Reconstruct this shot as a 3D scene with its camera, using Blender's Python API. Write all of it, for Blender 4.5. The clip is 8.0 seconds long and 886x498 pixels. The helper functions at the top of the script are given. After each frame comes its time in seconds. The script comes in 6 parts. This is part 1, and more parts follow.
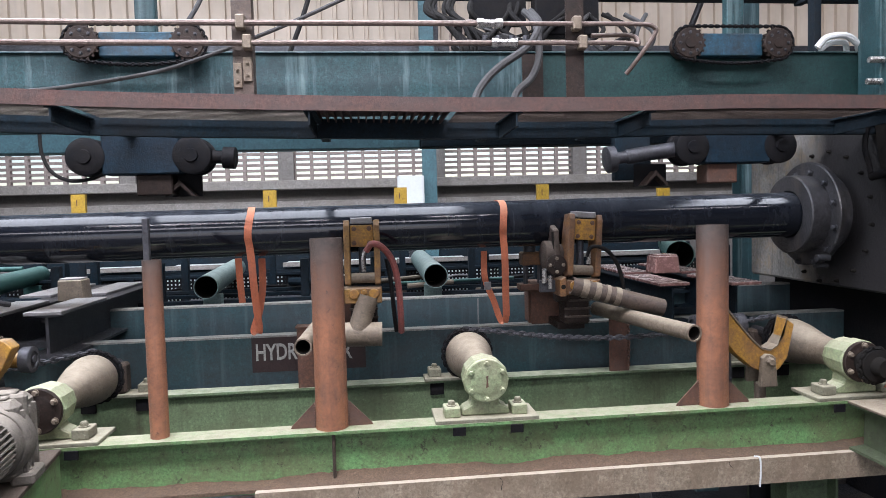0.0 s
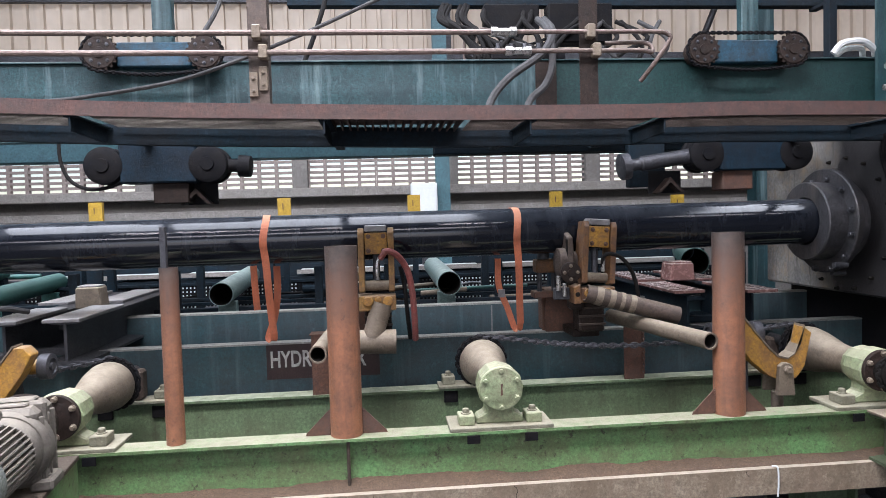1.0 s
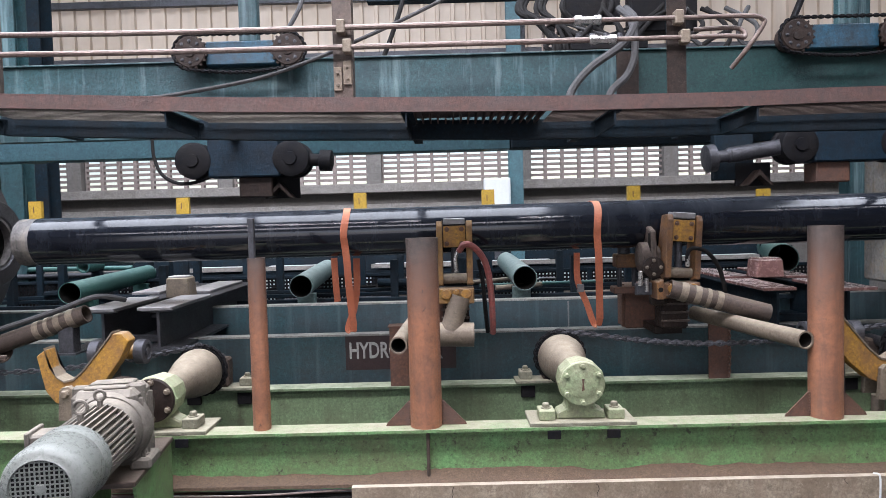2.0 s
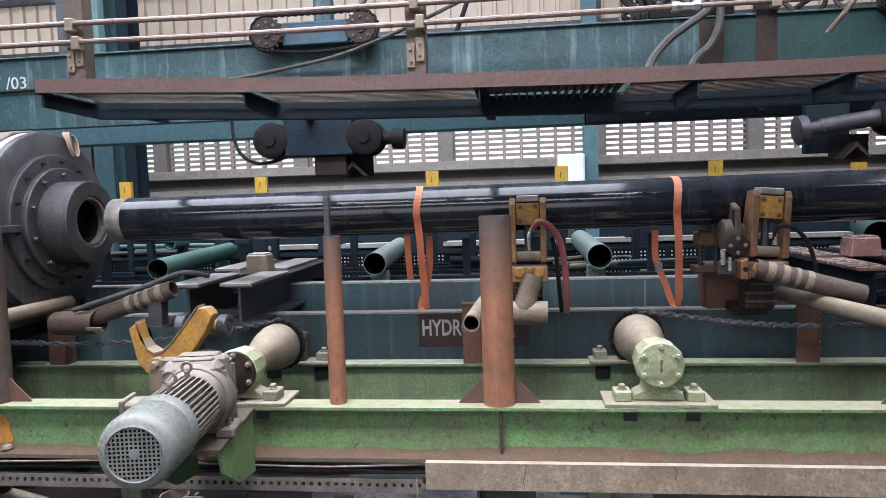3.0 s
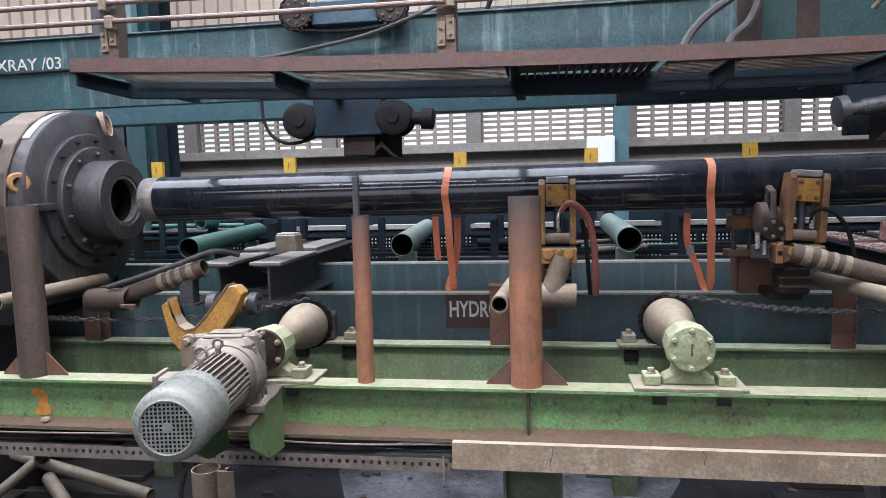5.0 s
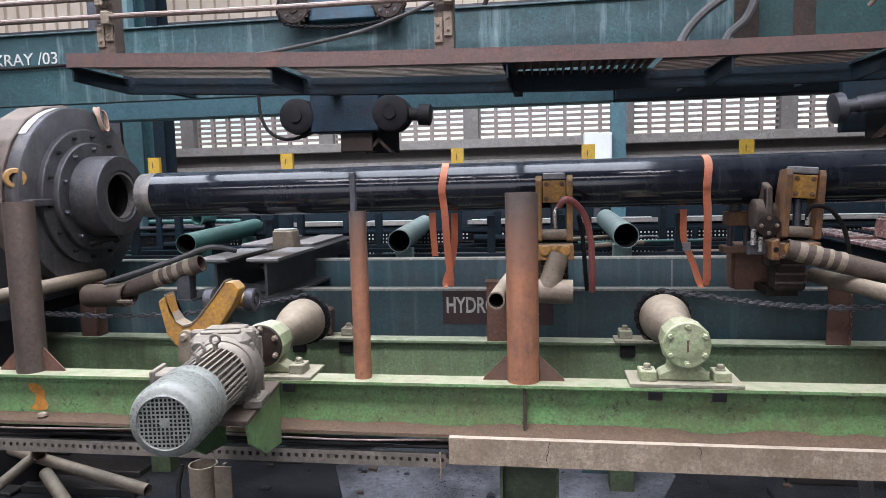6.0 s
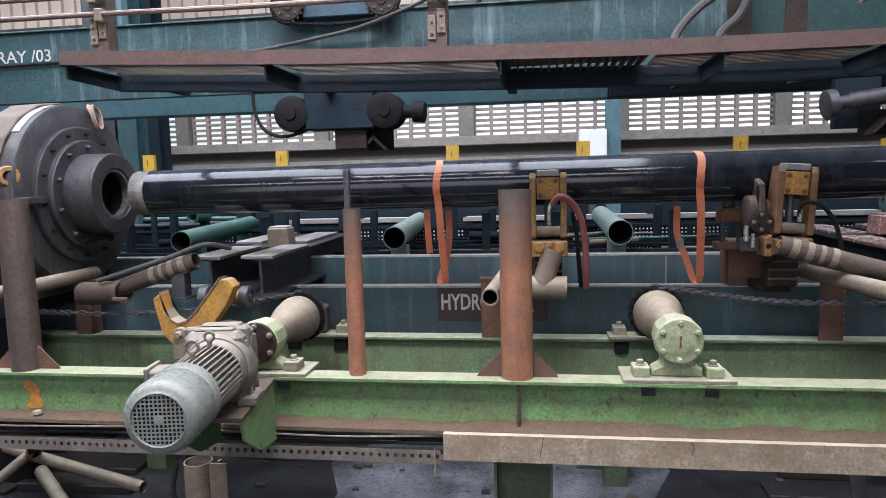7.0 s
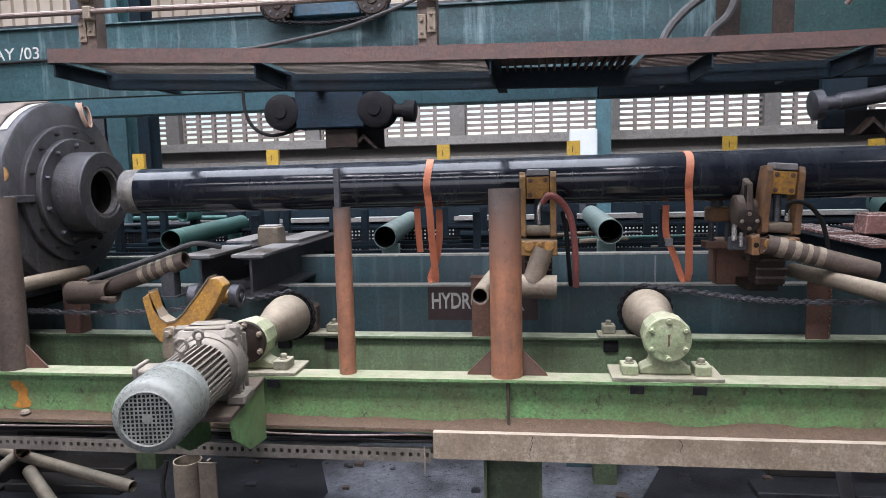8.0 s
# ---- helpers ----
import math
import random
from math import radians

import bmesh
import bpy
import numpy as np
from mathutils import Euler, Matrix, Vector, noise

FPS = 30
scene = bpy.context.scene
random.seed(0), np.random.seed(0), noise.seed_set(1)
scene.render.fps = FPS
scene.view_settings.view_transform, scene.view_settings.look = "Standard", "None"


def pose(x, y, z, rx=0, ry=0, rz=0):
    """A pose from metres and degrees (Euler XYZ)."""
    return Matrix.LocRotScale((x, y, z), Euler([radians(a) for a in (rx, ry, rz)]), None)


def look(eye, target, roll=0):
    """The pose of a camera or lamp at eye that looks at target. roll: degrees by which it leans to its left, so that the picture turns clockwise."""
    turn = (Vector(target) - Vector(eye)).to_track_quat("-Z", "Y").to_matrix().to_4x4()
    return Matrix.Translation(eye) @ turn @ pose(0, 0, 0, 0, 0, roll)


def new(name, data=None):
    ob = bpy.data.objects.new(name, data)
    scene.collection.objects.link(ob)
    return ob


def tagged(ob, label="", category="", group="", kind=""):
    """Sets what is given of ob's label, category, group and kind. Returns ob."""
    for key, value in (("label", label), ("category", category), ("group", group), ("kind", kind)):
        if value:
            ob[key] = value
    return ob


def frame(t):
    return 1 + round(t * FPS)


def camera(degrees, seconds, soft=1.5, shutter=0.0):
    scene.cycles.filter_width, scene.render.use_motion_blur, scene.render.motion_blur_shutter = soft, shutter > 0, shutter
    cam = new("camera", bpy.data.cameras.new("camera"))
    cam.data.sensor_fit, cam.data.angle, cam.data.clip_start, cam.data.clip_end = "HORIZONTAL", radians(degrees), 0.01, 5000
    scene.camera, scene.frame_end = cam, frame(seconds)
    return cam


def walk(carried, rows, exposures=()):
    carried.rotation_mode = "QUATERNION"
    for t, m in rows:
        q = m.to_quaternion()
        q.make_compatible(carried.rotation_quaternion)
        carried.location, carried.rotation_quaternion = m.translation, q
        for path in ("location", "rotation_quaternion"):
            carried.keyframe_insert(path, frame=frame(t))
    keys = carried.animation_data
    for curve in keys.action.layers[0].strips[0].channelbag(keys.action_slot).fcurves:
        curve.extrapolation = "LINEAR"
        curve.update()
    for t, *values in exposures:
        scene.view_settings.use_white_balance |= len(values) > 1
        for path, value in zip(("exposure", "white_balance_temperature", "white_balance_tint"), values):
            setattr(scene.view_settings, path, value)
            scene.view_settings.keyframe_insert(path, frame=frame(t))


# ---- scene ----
cam = camera(66.7, 8.0, soft=0.7)
PATH = [
    (0, (0.398, -0.045, 2.793), (0.614, 1.94, 2.683), -1.5),
    (0.5, (0.398, -0.05, 2.804), (0.605, 1.937, 2.697), -1.6),
    (1, (0.385, -0.051, 2.8), (0.565, 1.938, 2.711), -1.6),
    (1.5, (0.358, -0.039, 2.796), (0.487, 1.955, 2.711), -1.6),
    (2, (0.291, -0.033, 2.766), (0.273, 1.965, 2.675), -1.5),
    (2.2, (0.261, -0.028, 2.769), (0.183, 1.968, 2.672), -1.3),
    (3.3, (0.28, 0.001, 2.761), (0.037, 1.98, 2.601), -2.0),
    (3.5, (0.281, 0.001, 2.762), (0.049, 1.981, 2.601), -1.9),
    (4, (0.28, -0.005, 2.762), (0.05, 1.974, 2.593), -1.8),
    (4.5, (0.258, 0.013, 2.747), (-0.026, 1.986, 2.585), -1.7),
    (5, (0.256, 0.011, 2.745), (-0.051, 1.977, 2.547), -1.5),
    (6.5, (0.261, -0.002, 2.746), (-0.032, 1.964, 2.533), -1.4),
    (7, (0.278, -0.007, 2.747), (-0.011, 1.96, 2.528), -1.5),
    (7.5, (0.291, -0.011, 2.74), (0.012, 1.957, 2.521), -1.5),
    (8, (0.292, -0.016, 2.743), (0.027, 1.954, 2.522), -1.4),
]
walk(cam, [(t, look(eye, target, roll)) for t, eye, target, roll in PATH], exposures=[(0.0, 0.10, 6290, 15), (3.4, 0.14, 6290, 15), (5.2, 0.10, 6290, 15), (8.0, 0.05, 6290, 15)])

# ---- world, sun, large lights, exposure ----
world = bpy.data.worlds.new("sky")
scene.world = world
world.use_nodes = True
_sky = world.node_tree.nodes.new("ShaderNodeTexSky")
_sky.sky_type, _sky.sun_disc = "NISHITA", False
_sky.sun_elevation, _sky.sun_rotation = radians(52), radians(15)
_bg = world.node_tree.nodes["Background"]
_bg.inputs["Strength"].default_value = 0.14
world.node_tree.links.new(_sky.outputs[0], _bg.inputs["Color"])

sun = new("sun", bpy.data.lights.new("sun", "SUN"))
sun.data.energy, sun.data.angle, sun.data.color = 2.3, radians(1.0), (1.0, 0.95, 0.88)
sun.matrix_world = look((2, 20, 26), (0, 0, 0))

ROOF = 8.6
# skylight openings in the roof: x0, x1, y0, y1, watts of the sky's light through each
SKYLIGHTS = [
    (-9, 3.0, -6.0, -4.2, 600),
    (-4.5, 2.8, -0.2, 1.8, 1420),
    (6.2, 9.5, -0.2, 1.8, 200),
    (-12, 2.0, 2.2, 8.0, 1900),
    (6.2, 9.0, 2.2, 8.0, 400),
]
for x0, x1, y0, y1, watts in SKYLIGHTS:
    tone = (0.89, 0.94, 1.0) if y0 > 2 else (0.98, 0.95, 0.97)
    lamp = new("skylight_daylight", bpy.data.lights.new("skylight_daylight", "AREA"))
    lamp.data.shape, lamp.data.size, lamp.data.size_y = "RECTANGLE", x1 - x0 - 0.1, y1 - y0 - 0.1
    lamp.data.energy, lamp.data.color = watts, tone
    lamp.matrix_world = pose((x0 + x1) / 2, (y0 + y1) / 2, ROOF + 0.1)
# the hall's open side behind the camera: daylight through the doorway
DOOR = (-9.0, 3.0, 0.4, 6.2)
lamp = new("doorway_daylight", bpy.data.lights.new("doorway_daylight", "AREA"))
lamp.data.shape, lamp.data.size, lamp.data.size_y = "RECTANGLE", DOOR[1] - DOOR[0], DOOR[3] - DOOR[2]
lamp.data.energy, lamp.data.color = 330, (0.98, 0.945, 1.0)
lamp.matrix_world = look(((DOOR[0] + DOOR[1]) / 2, -9.1, (DOOR[2] + DOOR[3]) / 2), (0, 10, 3.0))


# ---- materials ----
class Nodes:
    """A short way to wire a material."""

    def __init__(self, name):
        self.m = bpy.data.materials.new(name)
        self.m.use_nodes = True
        self.t = self.m.node_tree
        self.bsdf = self.t.nodes["Principled BSDF"]
        self.pos = self.t.nodes.new("ShaderNodeNewGeometry").outputs["Position"]

    def put(self, socket, value):
        if hasattr(value, "is_linked"):
            self.t.links.new(value, socket)
        elif value is not None:
            socket.default_value = value

    def stretch(self, sx, sy, sz):
        n = self.t.nodes.new("ShaderNodeMapping")
        n.inputs["Scale"].default_value = (sx, sy, sz)
        self.t.links.new(self.pos, n.inputs["Vector"])
        return n.outputs[0]

    def noise(self, scale, detail=4.0, rough=0.6, vector=None, low=0.35, high=0.65):
        n = self.t.nodes.new("ShaderNodeTexNoise")
        n.inputs["Scale"].default_value, n.inputs["Detail"].default_value, n.inputs["Roughness"].default_value = scale, detail, rough
        self.t.links.new(vector or self.pos, n.inputs["Vector"])
        r = self.t.nodes.new("ShaderNodeMapRange")
        r.inputs["From Min"].default_value, r.inputs["From Max"].default_value = low, high
        self.t.links.new(n.outputs["Fac"], r.inputs["Value"])
        return r.outputs[0]

    def math(self, op, a, b=0.0):
        n = self.t.nodes.new("ShaderNodeMath")
        n.operation = op
        n.use_clamp = True
        self.put(n.inputs[0], a)
        self.put(n.inputs[1], b)
        return n.outputs[0]

    def ramp_z(self, z0, z1):
        s = self.t.nodes.new("ShaderNodeSeparateXYZ")
        self.t.links.new(self.pos, s.inputs[0])
        r = self.t.nodes.new("ShaderNodeMapRange")
        r.inputs["From Min"].default_value, r.inputs["From Max"].default_value = z0, z1
        self.t.links.new(s.outputs["Z"], r.inputs["Value"])
        return r.outputs[0]

    def mix(self, fac, a, b):
        n = self.t.nodes.new("ShaderNodeMix")
        n.data_type = "RGBA"
        self.put(n.inputs["Factor"], fac)
        for socket, c in ((n.inputs["A"], a), (n.inputs["B"], b)):
            self.put(socket, (*c, 1) if isinstance(c, tuple) else c)
        return n.outputs["Result"]

    def up(self):
        """How far the surface faces upward: settled dust lies there."""
        g = self.t.nodes.new("ShaderNodeNewGeometry")
        s = self.t.nodes.new("ShaderNodeSeparateXYZ")
        self.t.links.new(g.outputs["Normal"], s.inputs[0])
        r = self.t.nodes.new("ShaderNodeMapRange")
        r.inputs["From Min"].default_value, r.inputs["From Max"].default_value = 0.35, 0.95
        self.t.links.new(s.outputs["Z"], r.inputs["Value"])
        return r.outputs[0]

    def random(self):
        return self.t.nodes.new("ShaderNodeObjectInfo").outputs["Random"]

    def done(self, colour, rough=0.5, metal=0.0, height=None, depth=0.3, gap=0.004, coat=0.0):
        b = self.bsdf
        self.put(b.inputs["Base Color"], (*colour, 1) if isinstance(colour, tuple) else colour)
        self.put(b.inputs["Roughness"], rough)
        self.put(b.inputs["Metallic"], metal)
        if coat:
            b.inputs["Coat Weight"].default_value, b.inputs["Coat Roughness"].default_value = coat, 0.06
        if height is not None:
            n = self.t.nodes.new("ShaderNodeBump")
            n.inputs["Strength"].default_value, n.inputs["Distance"].default_value = depth, gap
            self.t.links.new(height, n.inputs["Height"])
            self.t.links.new(n.outputs[0], b.inputs["Normal"])
        return self.m


def worn(name, paint, dirt, amount=0.5, rough=0.55, metal=0.0, big=2.5, fine=40.0, dust=None, chip=None, streak=None, depth=0.3, blotch=0.5, spec=0.5):
    """Painted or bare metal with patches of dirt, fine grain, dust on top faces, chips down to rust, and run-down streaks."""
    n = Nodes(name)
    patch = n.math("MULTIPLY", n.noise(big, 6, 0.65), amount)
    grain = n.noise(fine, 7, 0.8, low=0.36, high=0.62)
    dark = tuple(c * max(0.34, 1 - 1.2 * blotch) for c in paint)
    col = n.mix(grain, dark, paint)
    col = n.mix(patch, col, dirt)
    stain = n.noise(big * 3.7, 9, 0.78, low=0.50, high=0.68)
    col = n.mix(n.math("MULTIPLY", stain, blotch), col, tuple(c * 0.62 for c in dirt))
    specks = n.noise(fine * 1.6, 6, 0.8, low=0.60, high=0.68)
    col = n.mix(n.math("MULTIPLY", specks, min(0.8, 1.6 * blotch)), col, tuple(c * 0.4 for c in dirt))
    mottle = n.noise(fine * 0.4, 8, 0.8, low=0.52, high=0.66)
    col = n.mix(n.math("MULTIPLY", mottle, 0.95 * blotch), col, tuple(c * 0.5 for c in dirt))
    pale = n.noise(big * 6.0, 8, 0.8, low=0.56, high=0.68)
    col = n.mix(n.math("MULTIPLY", pale, 0.34), col, tuple(min(0.8, c * 1.5 + 0.03) for c in paint))
    if streak:
        runs = n.noise(1.0, 4, 0.6, n.stretch(9.0, 9.0, 0.45), 0.52, 0.70)
        col = n.mix(n.math("MULTIPLY", runs, streak[1]), col, streak[0])
    if chip:
        spots = n.noise(big * 5, 8, 0.75, low=0.60, high=0.64)
        col = n.mix(n.math("MULTIPLY", spots, 0.85), col, chip)
    if dust:
        lie = n.math("MULTIPLY", n.up(), n.math("ADD", n.math("MULTIPLY", n.noise(9.0, 8, 0.75), 0.55), 0.32))
        col = n.mix(lie, col, dust)
    r = n.math("ADD", n.math("MULTIPLY", grain, 0.18), rough - 0.09)
    n.bsdf.inputs["Specular IOR Level"].default_value = spec
    return n.done(col, r, metal, n.noise(fine * 0.6, 8, 0.8), depth * 1.6, 0.006)


DUST = (0.42, 0.37, 0.30)
MAT_GREEN = worn("green_beam_paint", (0.175, 0.38, 0.145), (0.12, 0.115, 0.06), 0.7, 0.55, big=3.2, chip=(0.05, 0.055, 0.035), dust=(0.39, 0.355, 0.275))
MAT_GREEN_REAR = worn("dirty_green_beam_paint", (0.19, 0.30, 0.155), (0.10, 0.115, 0.065), 0.75, 0.6, big=2.2, dust=(0.52, 0.55, 0.42), streak=((0.05, 0.05, 0.03), 0.5))
# Darker copy of the green, holding the shade below the conveyor bed
MAT_GREEN_SHADE = worn("grimy_shaded_green_paint", (0.10, 0.15, 0.075), (0.05, 0.055, 0.035), 0.85, 0.6, big=3)
MAT_HOUSING = worn("pale_green_housing_paint", (0.31, 0.39, 0.215), (0.24, 0.22, 0.145), 0.6, 0.5, big=7, dust=(0.50, 0.50, 0.36))
MAT_TEAL = worn("teal_crane_paint", (0.028, 0.088, 0.098), (0.014, 0.034, 0.040), 0.85, 0.5, big=1.6, streak=((0.17, 0.24, 0.25), 0.55), dust=(0.20, 0.22, 0.2), spec=0.35)
# Plainer, greener teal; the right length's shade is mixed into the colour
MAT_TEAL_PLAIN = worn("shaded_green_teal_paint", (0.016, 0.060, 0.058), (0.010, 0.028, 0.030), 0.7, 0.5, big=0.9, spec=0.3)
MAT_TEAL_LIGHT = worn("pale_teal_paint", (0.075, 0.19, 0.225), (0.045, 0.10, 0.12), 0.5, 0.5, big=1.3)
# Navy for dark steel; overhead it also holds the shade under the walkway
MAT_NAVY = worn("navy_paint_with_shade", (0.012, 0.028, 0.042), (0.02, 0.02, 0.022), 0.6, 0.7, big=2, spec=0.12)
MAT_BLUE = worn("blue_trolley_paint", (0.012, 0.10, 0.17), (0.008, 0.018, 0.028), 0.9, 0.45, big=4)
MAT_BLUE_DARK = worn("grimy_dark_blue_paint", (0.006, 0.026, 0.046), (0.006, 0.010, 0.016), 0.8, 0.55, big=4, spec=0.2)
MAT_HYDRO = worn("dark_teal_girder_paint", (0.030, 0.088, 0.102), (0.045, 0.052, 0.06), 0.7, 0.5, big=2.0, streak=((0.09, 0.14, 0.15), 0.5), dust=(0.42, 0.42, 0.38))
MAT_RUST = worn("rusty_steel", (0.17, 0.08, 0.05), (0.085, 0.052, 0.042), 0.8, 0.7, 0.15, big=6, dust=(0.22, 0.15, 0.11))
MAT_FASCIA = worn("red_oxide_angle", (0.125, 0.062, 0.050), (0.065, 0.045, 0.042), 0.85, 0.6, 0.1, big=4, dust=(0.27, 0.20, 0.17))
MAT_STEEL = worn("dark_oily_steel", (0.115, 0.118, 0.135), (0.04, 0.04, 0.042), 0.65, 0.42, 0.6, big=5)
MAT_HEAD = worn("worn_dark_head_steel", (0.105, 0.105, 0.115), (0.045, 0.043, 0.045), 0.8, 0.38, 0.55, big=3.0, streak=((0.17, 0.15, 0.13), 0.35))
MAT_EDGE = worn("bright_worn_edge", (0.50, 0.50, 0.47), (0.22, 0.22, 0.21), 0.8, 0.45, 0.3, big=4)
# Near-black for greasy parts; in bores it paints in the shade inside
MAT_BORE = worn("bore_shade_and_grease", (0.012, 0.012, 0.012), (0.02, 0.017, 0.014), 0.6, 0.8, big=6, spec=0.1)
MAT_PLATE = worn("worn_bare_steel", (0.30, 0.28, 0.265), (0.045, 0.042, 0.042), 0.9, 0.5, 0.4, big=2.2, streak=((0.36, 0.32, 0.27), 0.5))
MAT_BLACK = worn("greasy_black_iron", (0.008, 0.009, 0.012), (0.016, 0.014, 0.013), 0.6, 0.6, 0.0, big=8, spec=0.10)
MAT_DUSTY = worn("dust_coated_steel", (0.26, 0.21, 0.155), (0.12, 0.095, 0.072), 0.8, 0.55, 0.15, big=5, dust=(0.43, 0.375, 0.285))
MAT_BASE = worn("dusty_green_grey_plate", (0.27, 0.275, 0.20), (0.14, 0.125, 0.085), 0.7, 0.6, big=5, dust=(0.40, 0.375, 0.28))
# Wet concrete made pale to hold the light lying on the floor
MAT_SLAB = worn("lit_pale_wet_concrete", (0.25, 0.27, 0.31), (0.035, 0.036, 0.04), 0.85, 0.34, big=2.2, fine=20)
MAT_MOTOR = worn("light_grey_motor_enamel", (0.19, 0.207, 0.19), (0.12, 0.125, 0.115), 0.5, 0.30, big=5, blotch=0.16)
MAT_GRIME = worn("brown_grimy_steel", (0.115, 0.083, 0.066), (0.05, 0.038, 0.032), 0.8, 0.55, 0.25, big=6, dust=(0.17, 0.135, 0.105))
MAT_CLAMP = worn("rusted_clamp_steel", (0.27, 0.125, 0.035), (0.09, 0.05, 0.035), 0.9, 0.6, 0.1, big=10, chip=(0.05, 0.032, 0.026), dust=(0.28, 0.20, 0.14), blotch=0.7)
MAT_BROWN_BLACK = worn("greasy_brown_steel", (0.040, 0.026, 0.020), (0.016, 0.012, 0.011), 0.8, 0.5, 0.0, big=7, spec=0.2)
MAT_FINS = worn("dusty_grey_casting", (0.20, 0.182, 0.155), (0.085, 0.075, 0.062), 0.7, 0.6, big=6, dust=(0.29, 0.26, 0.21))
MAT_YELLOW = worn("chipped_yellow_paint", (0.52, 0.27, 0.03), (0.17, 0.085, 0.04), 0.75, 0.55, big=9, chip=(0.10, 0.055, 0.035), dust=(0.36, 0.27, 0.17))
MAT_YELLOW_RUSTY = worn("rust_eaten_yellow_paint", (0.40, 0.215, 0.045), (0.13, 0.07, 0.04), 0.9, 0.6, big=10, chip=(0.085, 0.05, 0.035), dust=(0.34, 0.26, 0.18), blotch=0.7)
MAT_YELLOW_MARK = worn("bright_yellow_paint", (0.58, 0.36, 0.03), (0.36, 0.22, 0.03), 0.5, 0.5, big=6, chip=(0.12, 0.07, 0.02))
MAT_STRAP = worn("orange_webbing", (0.70, 0.20, 0.09), (0.42, 0.14, 0.08), 0.6, 0.7, big=7, fine=180, dust=(0.72, 0.36, 0.22))
MAT_SLING = worn("faded_pale_sling", (0.50, 0.33, 0.25), (0.3, 0.2, 0.15), 0.6, 0.8, big=9)
MAT_CREAM = worn("dirty_cream_steel", (0.43, 0.36, 0.265), (0.16, 0.115, 0.075), 0.8, 0.65, big=2.6, streak=((0.20, 0.14, 0.10), 0.6), dust=(0.5, 0.44, 0.36))
MAT_TRAY = worn("dusty_galvanised_tray", (0.23, 0.205, 0.175), (0.09, 0.078, 0.065), 0.8, 0.6, 0.2, big=5)
MAT_DIRT = worn("packed_brown_dirt", (0.235, 0.155, 0.10), (0.125, 0.085, 0.06), 0.7, 0.9, big=5, fine=90, depth=0.7)
MAT_CONCRETE = worn("grey_wall_render", (0.29, 0.275, 0.255), (0.15, 0.138, 0.128), 0.7, 0.85, big=1.5, streak=((0.16, 0.145, 0.13), 0.6))
MAT_SILL = worn("pale_concrete_sill", (0.38, 0.36, 0.335), (0.19, 0.17, 0.15), 0.7, 0.85, big=3)
MAT_BREEZE = worn("pinkish_breeze_block", (0.42, 0.36, 0.33), (0.27, 0.22, 0.20), 0.6, 0.85, big=4)
MAT_FLOOR = worn("oily_concrete_floor", (0.055, 0.06, 0.07), (0.010, 0.010, 0.011), 0.95, 0.45, big=1.6, fine=30, spec=0.25)
MAT_TIMBER = worn("grimy_floor_planks", (0.040, 0.034, 0.029), (0.010, 0.009, 0.009), 0.9, 0.55, big=2.5)
MAT_GPIPE = worn("chalky_green_coating", (0.22, 0.32, 0.305), (0.14, 0.215, 0.205), 0.6, 0.5, big=2.5, dust=(0.45, 0.55, 0.52))
MAT_GPIPE_DARK = worn("green_pipe_paint", (0.045, 0.155, 0.135), (0.03, 0.085, 0.078), 0.6, 0.4, big=2.5, dust=(0.22, 0.38, 0.35))
MAT_HOSE = worn("grey_hydraulic_hose", (0.065, 0.065, 0.068), (0.03, 0.03, 0.03), 0.7, 0.75, big=9)
MAT_CABLE = worn("black_rubber_cable", (0.010, 0.010, 0.011), (0.022, 0.02, 0.018), 0.5, 0.8, big=9, spec=0.15)
MAT_HOSE_RED = worn("faded_red_hose", (0.32, 0.075, 0.065), (0.18, 0.08, 0.07), 0.6, 0.6, big=9)
MAT_RAIL = worn("dull_handrail_tube", (0.24, 0.19, 0.165), (0.13, 0.09, 0.08), 0.7, 0.45, 0.5, big=5, dust=(0.42, 0.37, 0.34))
MAT_BRIGHT = worn("bright_fitting_steel", (0.55, 0.54, 0.52), (0.3, 0.28, 0.26), 0.5, 0.3, 0.8, big=9)
MAT_WHITE = worn("off_white_enamel", (0.72, 0.76, 0.76), (0.55, 0.56, 0.54), 0.4, 0.5, big=3, blotch=0.08)
MAT_LETTER = worn("weathered_white_lettering", (0.62, 0.62, 0.58), (0.36, 0.36, 0.35), 0.6, 0.7, big=12)
MAT_MAROON = worn("dark_maroon_nameplate", (0.035, 0.018, 0.02), (0.05, 0.025, 0.022), 0.5, 0.6, big=5)
# Wear plates: top dust made paler to put in their white window reflections
MAT_PLATE_PINK = worn("red_oxide_wear_plate", (0.36, 0.20, 0.18), (0.20, 0.09, 0.08), 0.6, 0.24, 0.3, big=7, fine=14, dust=(0.72, 0.62, 0.60), spec=0.8, blotch=0.12)
MAT_PAD = worn("dusty_wear_plate", (0.24, 0.235, 0.24), (0.12, 0.11, 0.11), 0.6, 0.36, 0.2, big=6, fine=18, dust=(0.55, 0.53, 0.52), spec=0.7, blotch=0.2)
MAT_ORANGE = worn("orange_marking_paint", (0.62, 0.24, 0.03), (0.35, 0.2, 0.05), 0.5, 0.7, big=14)


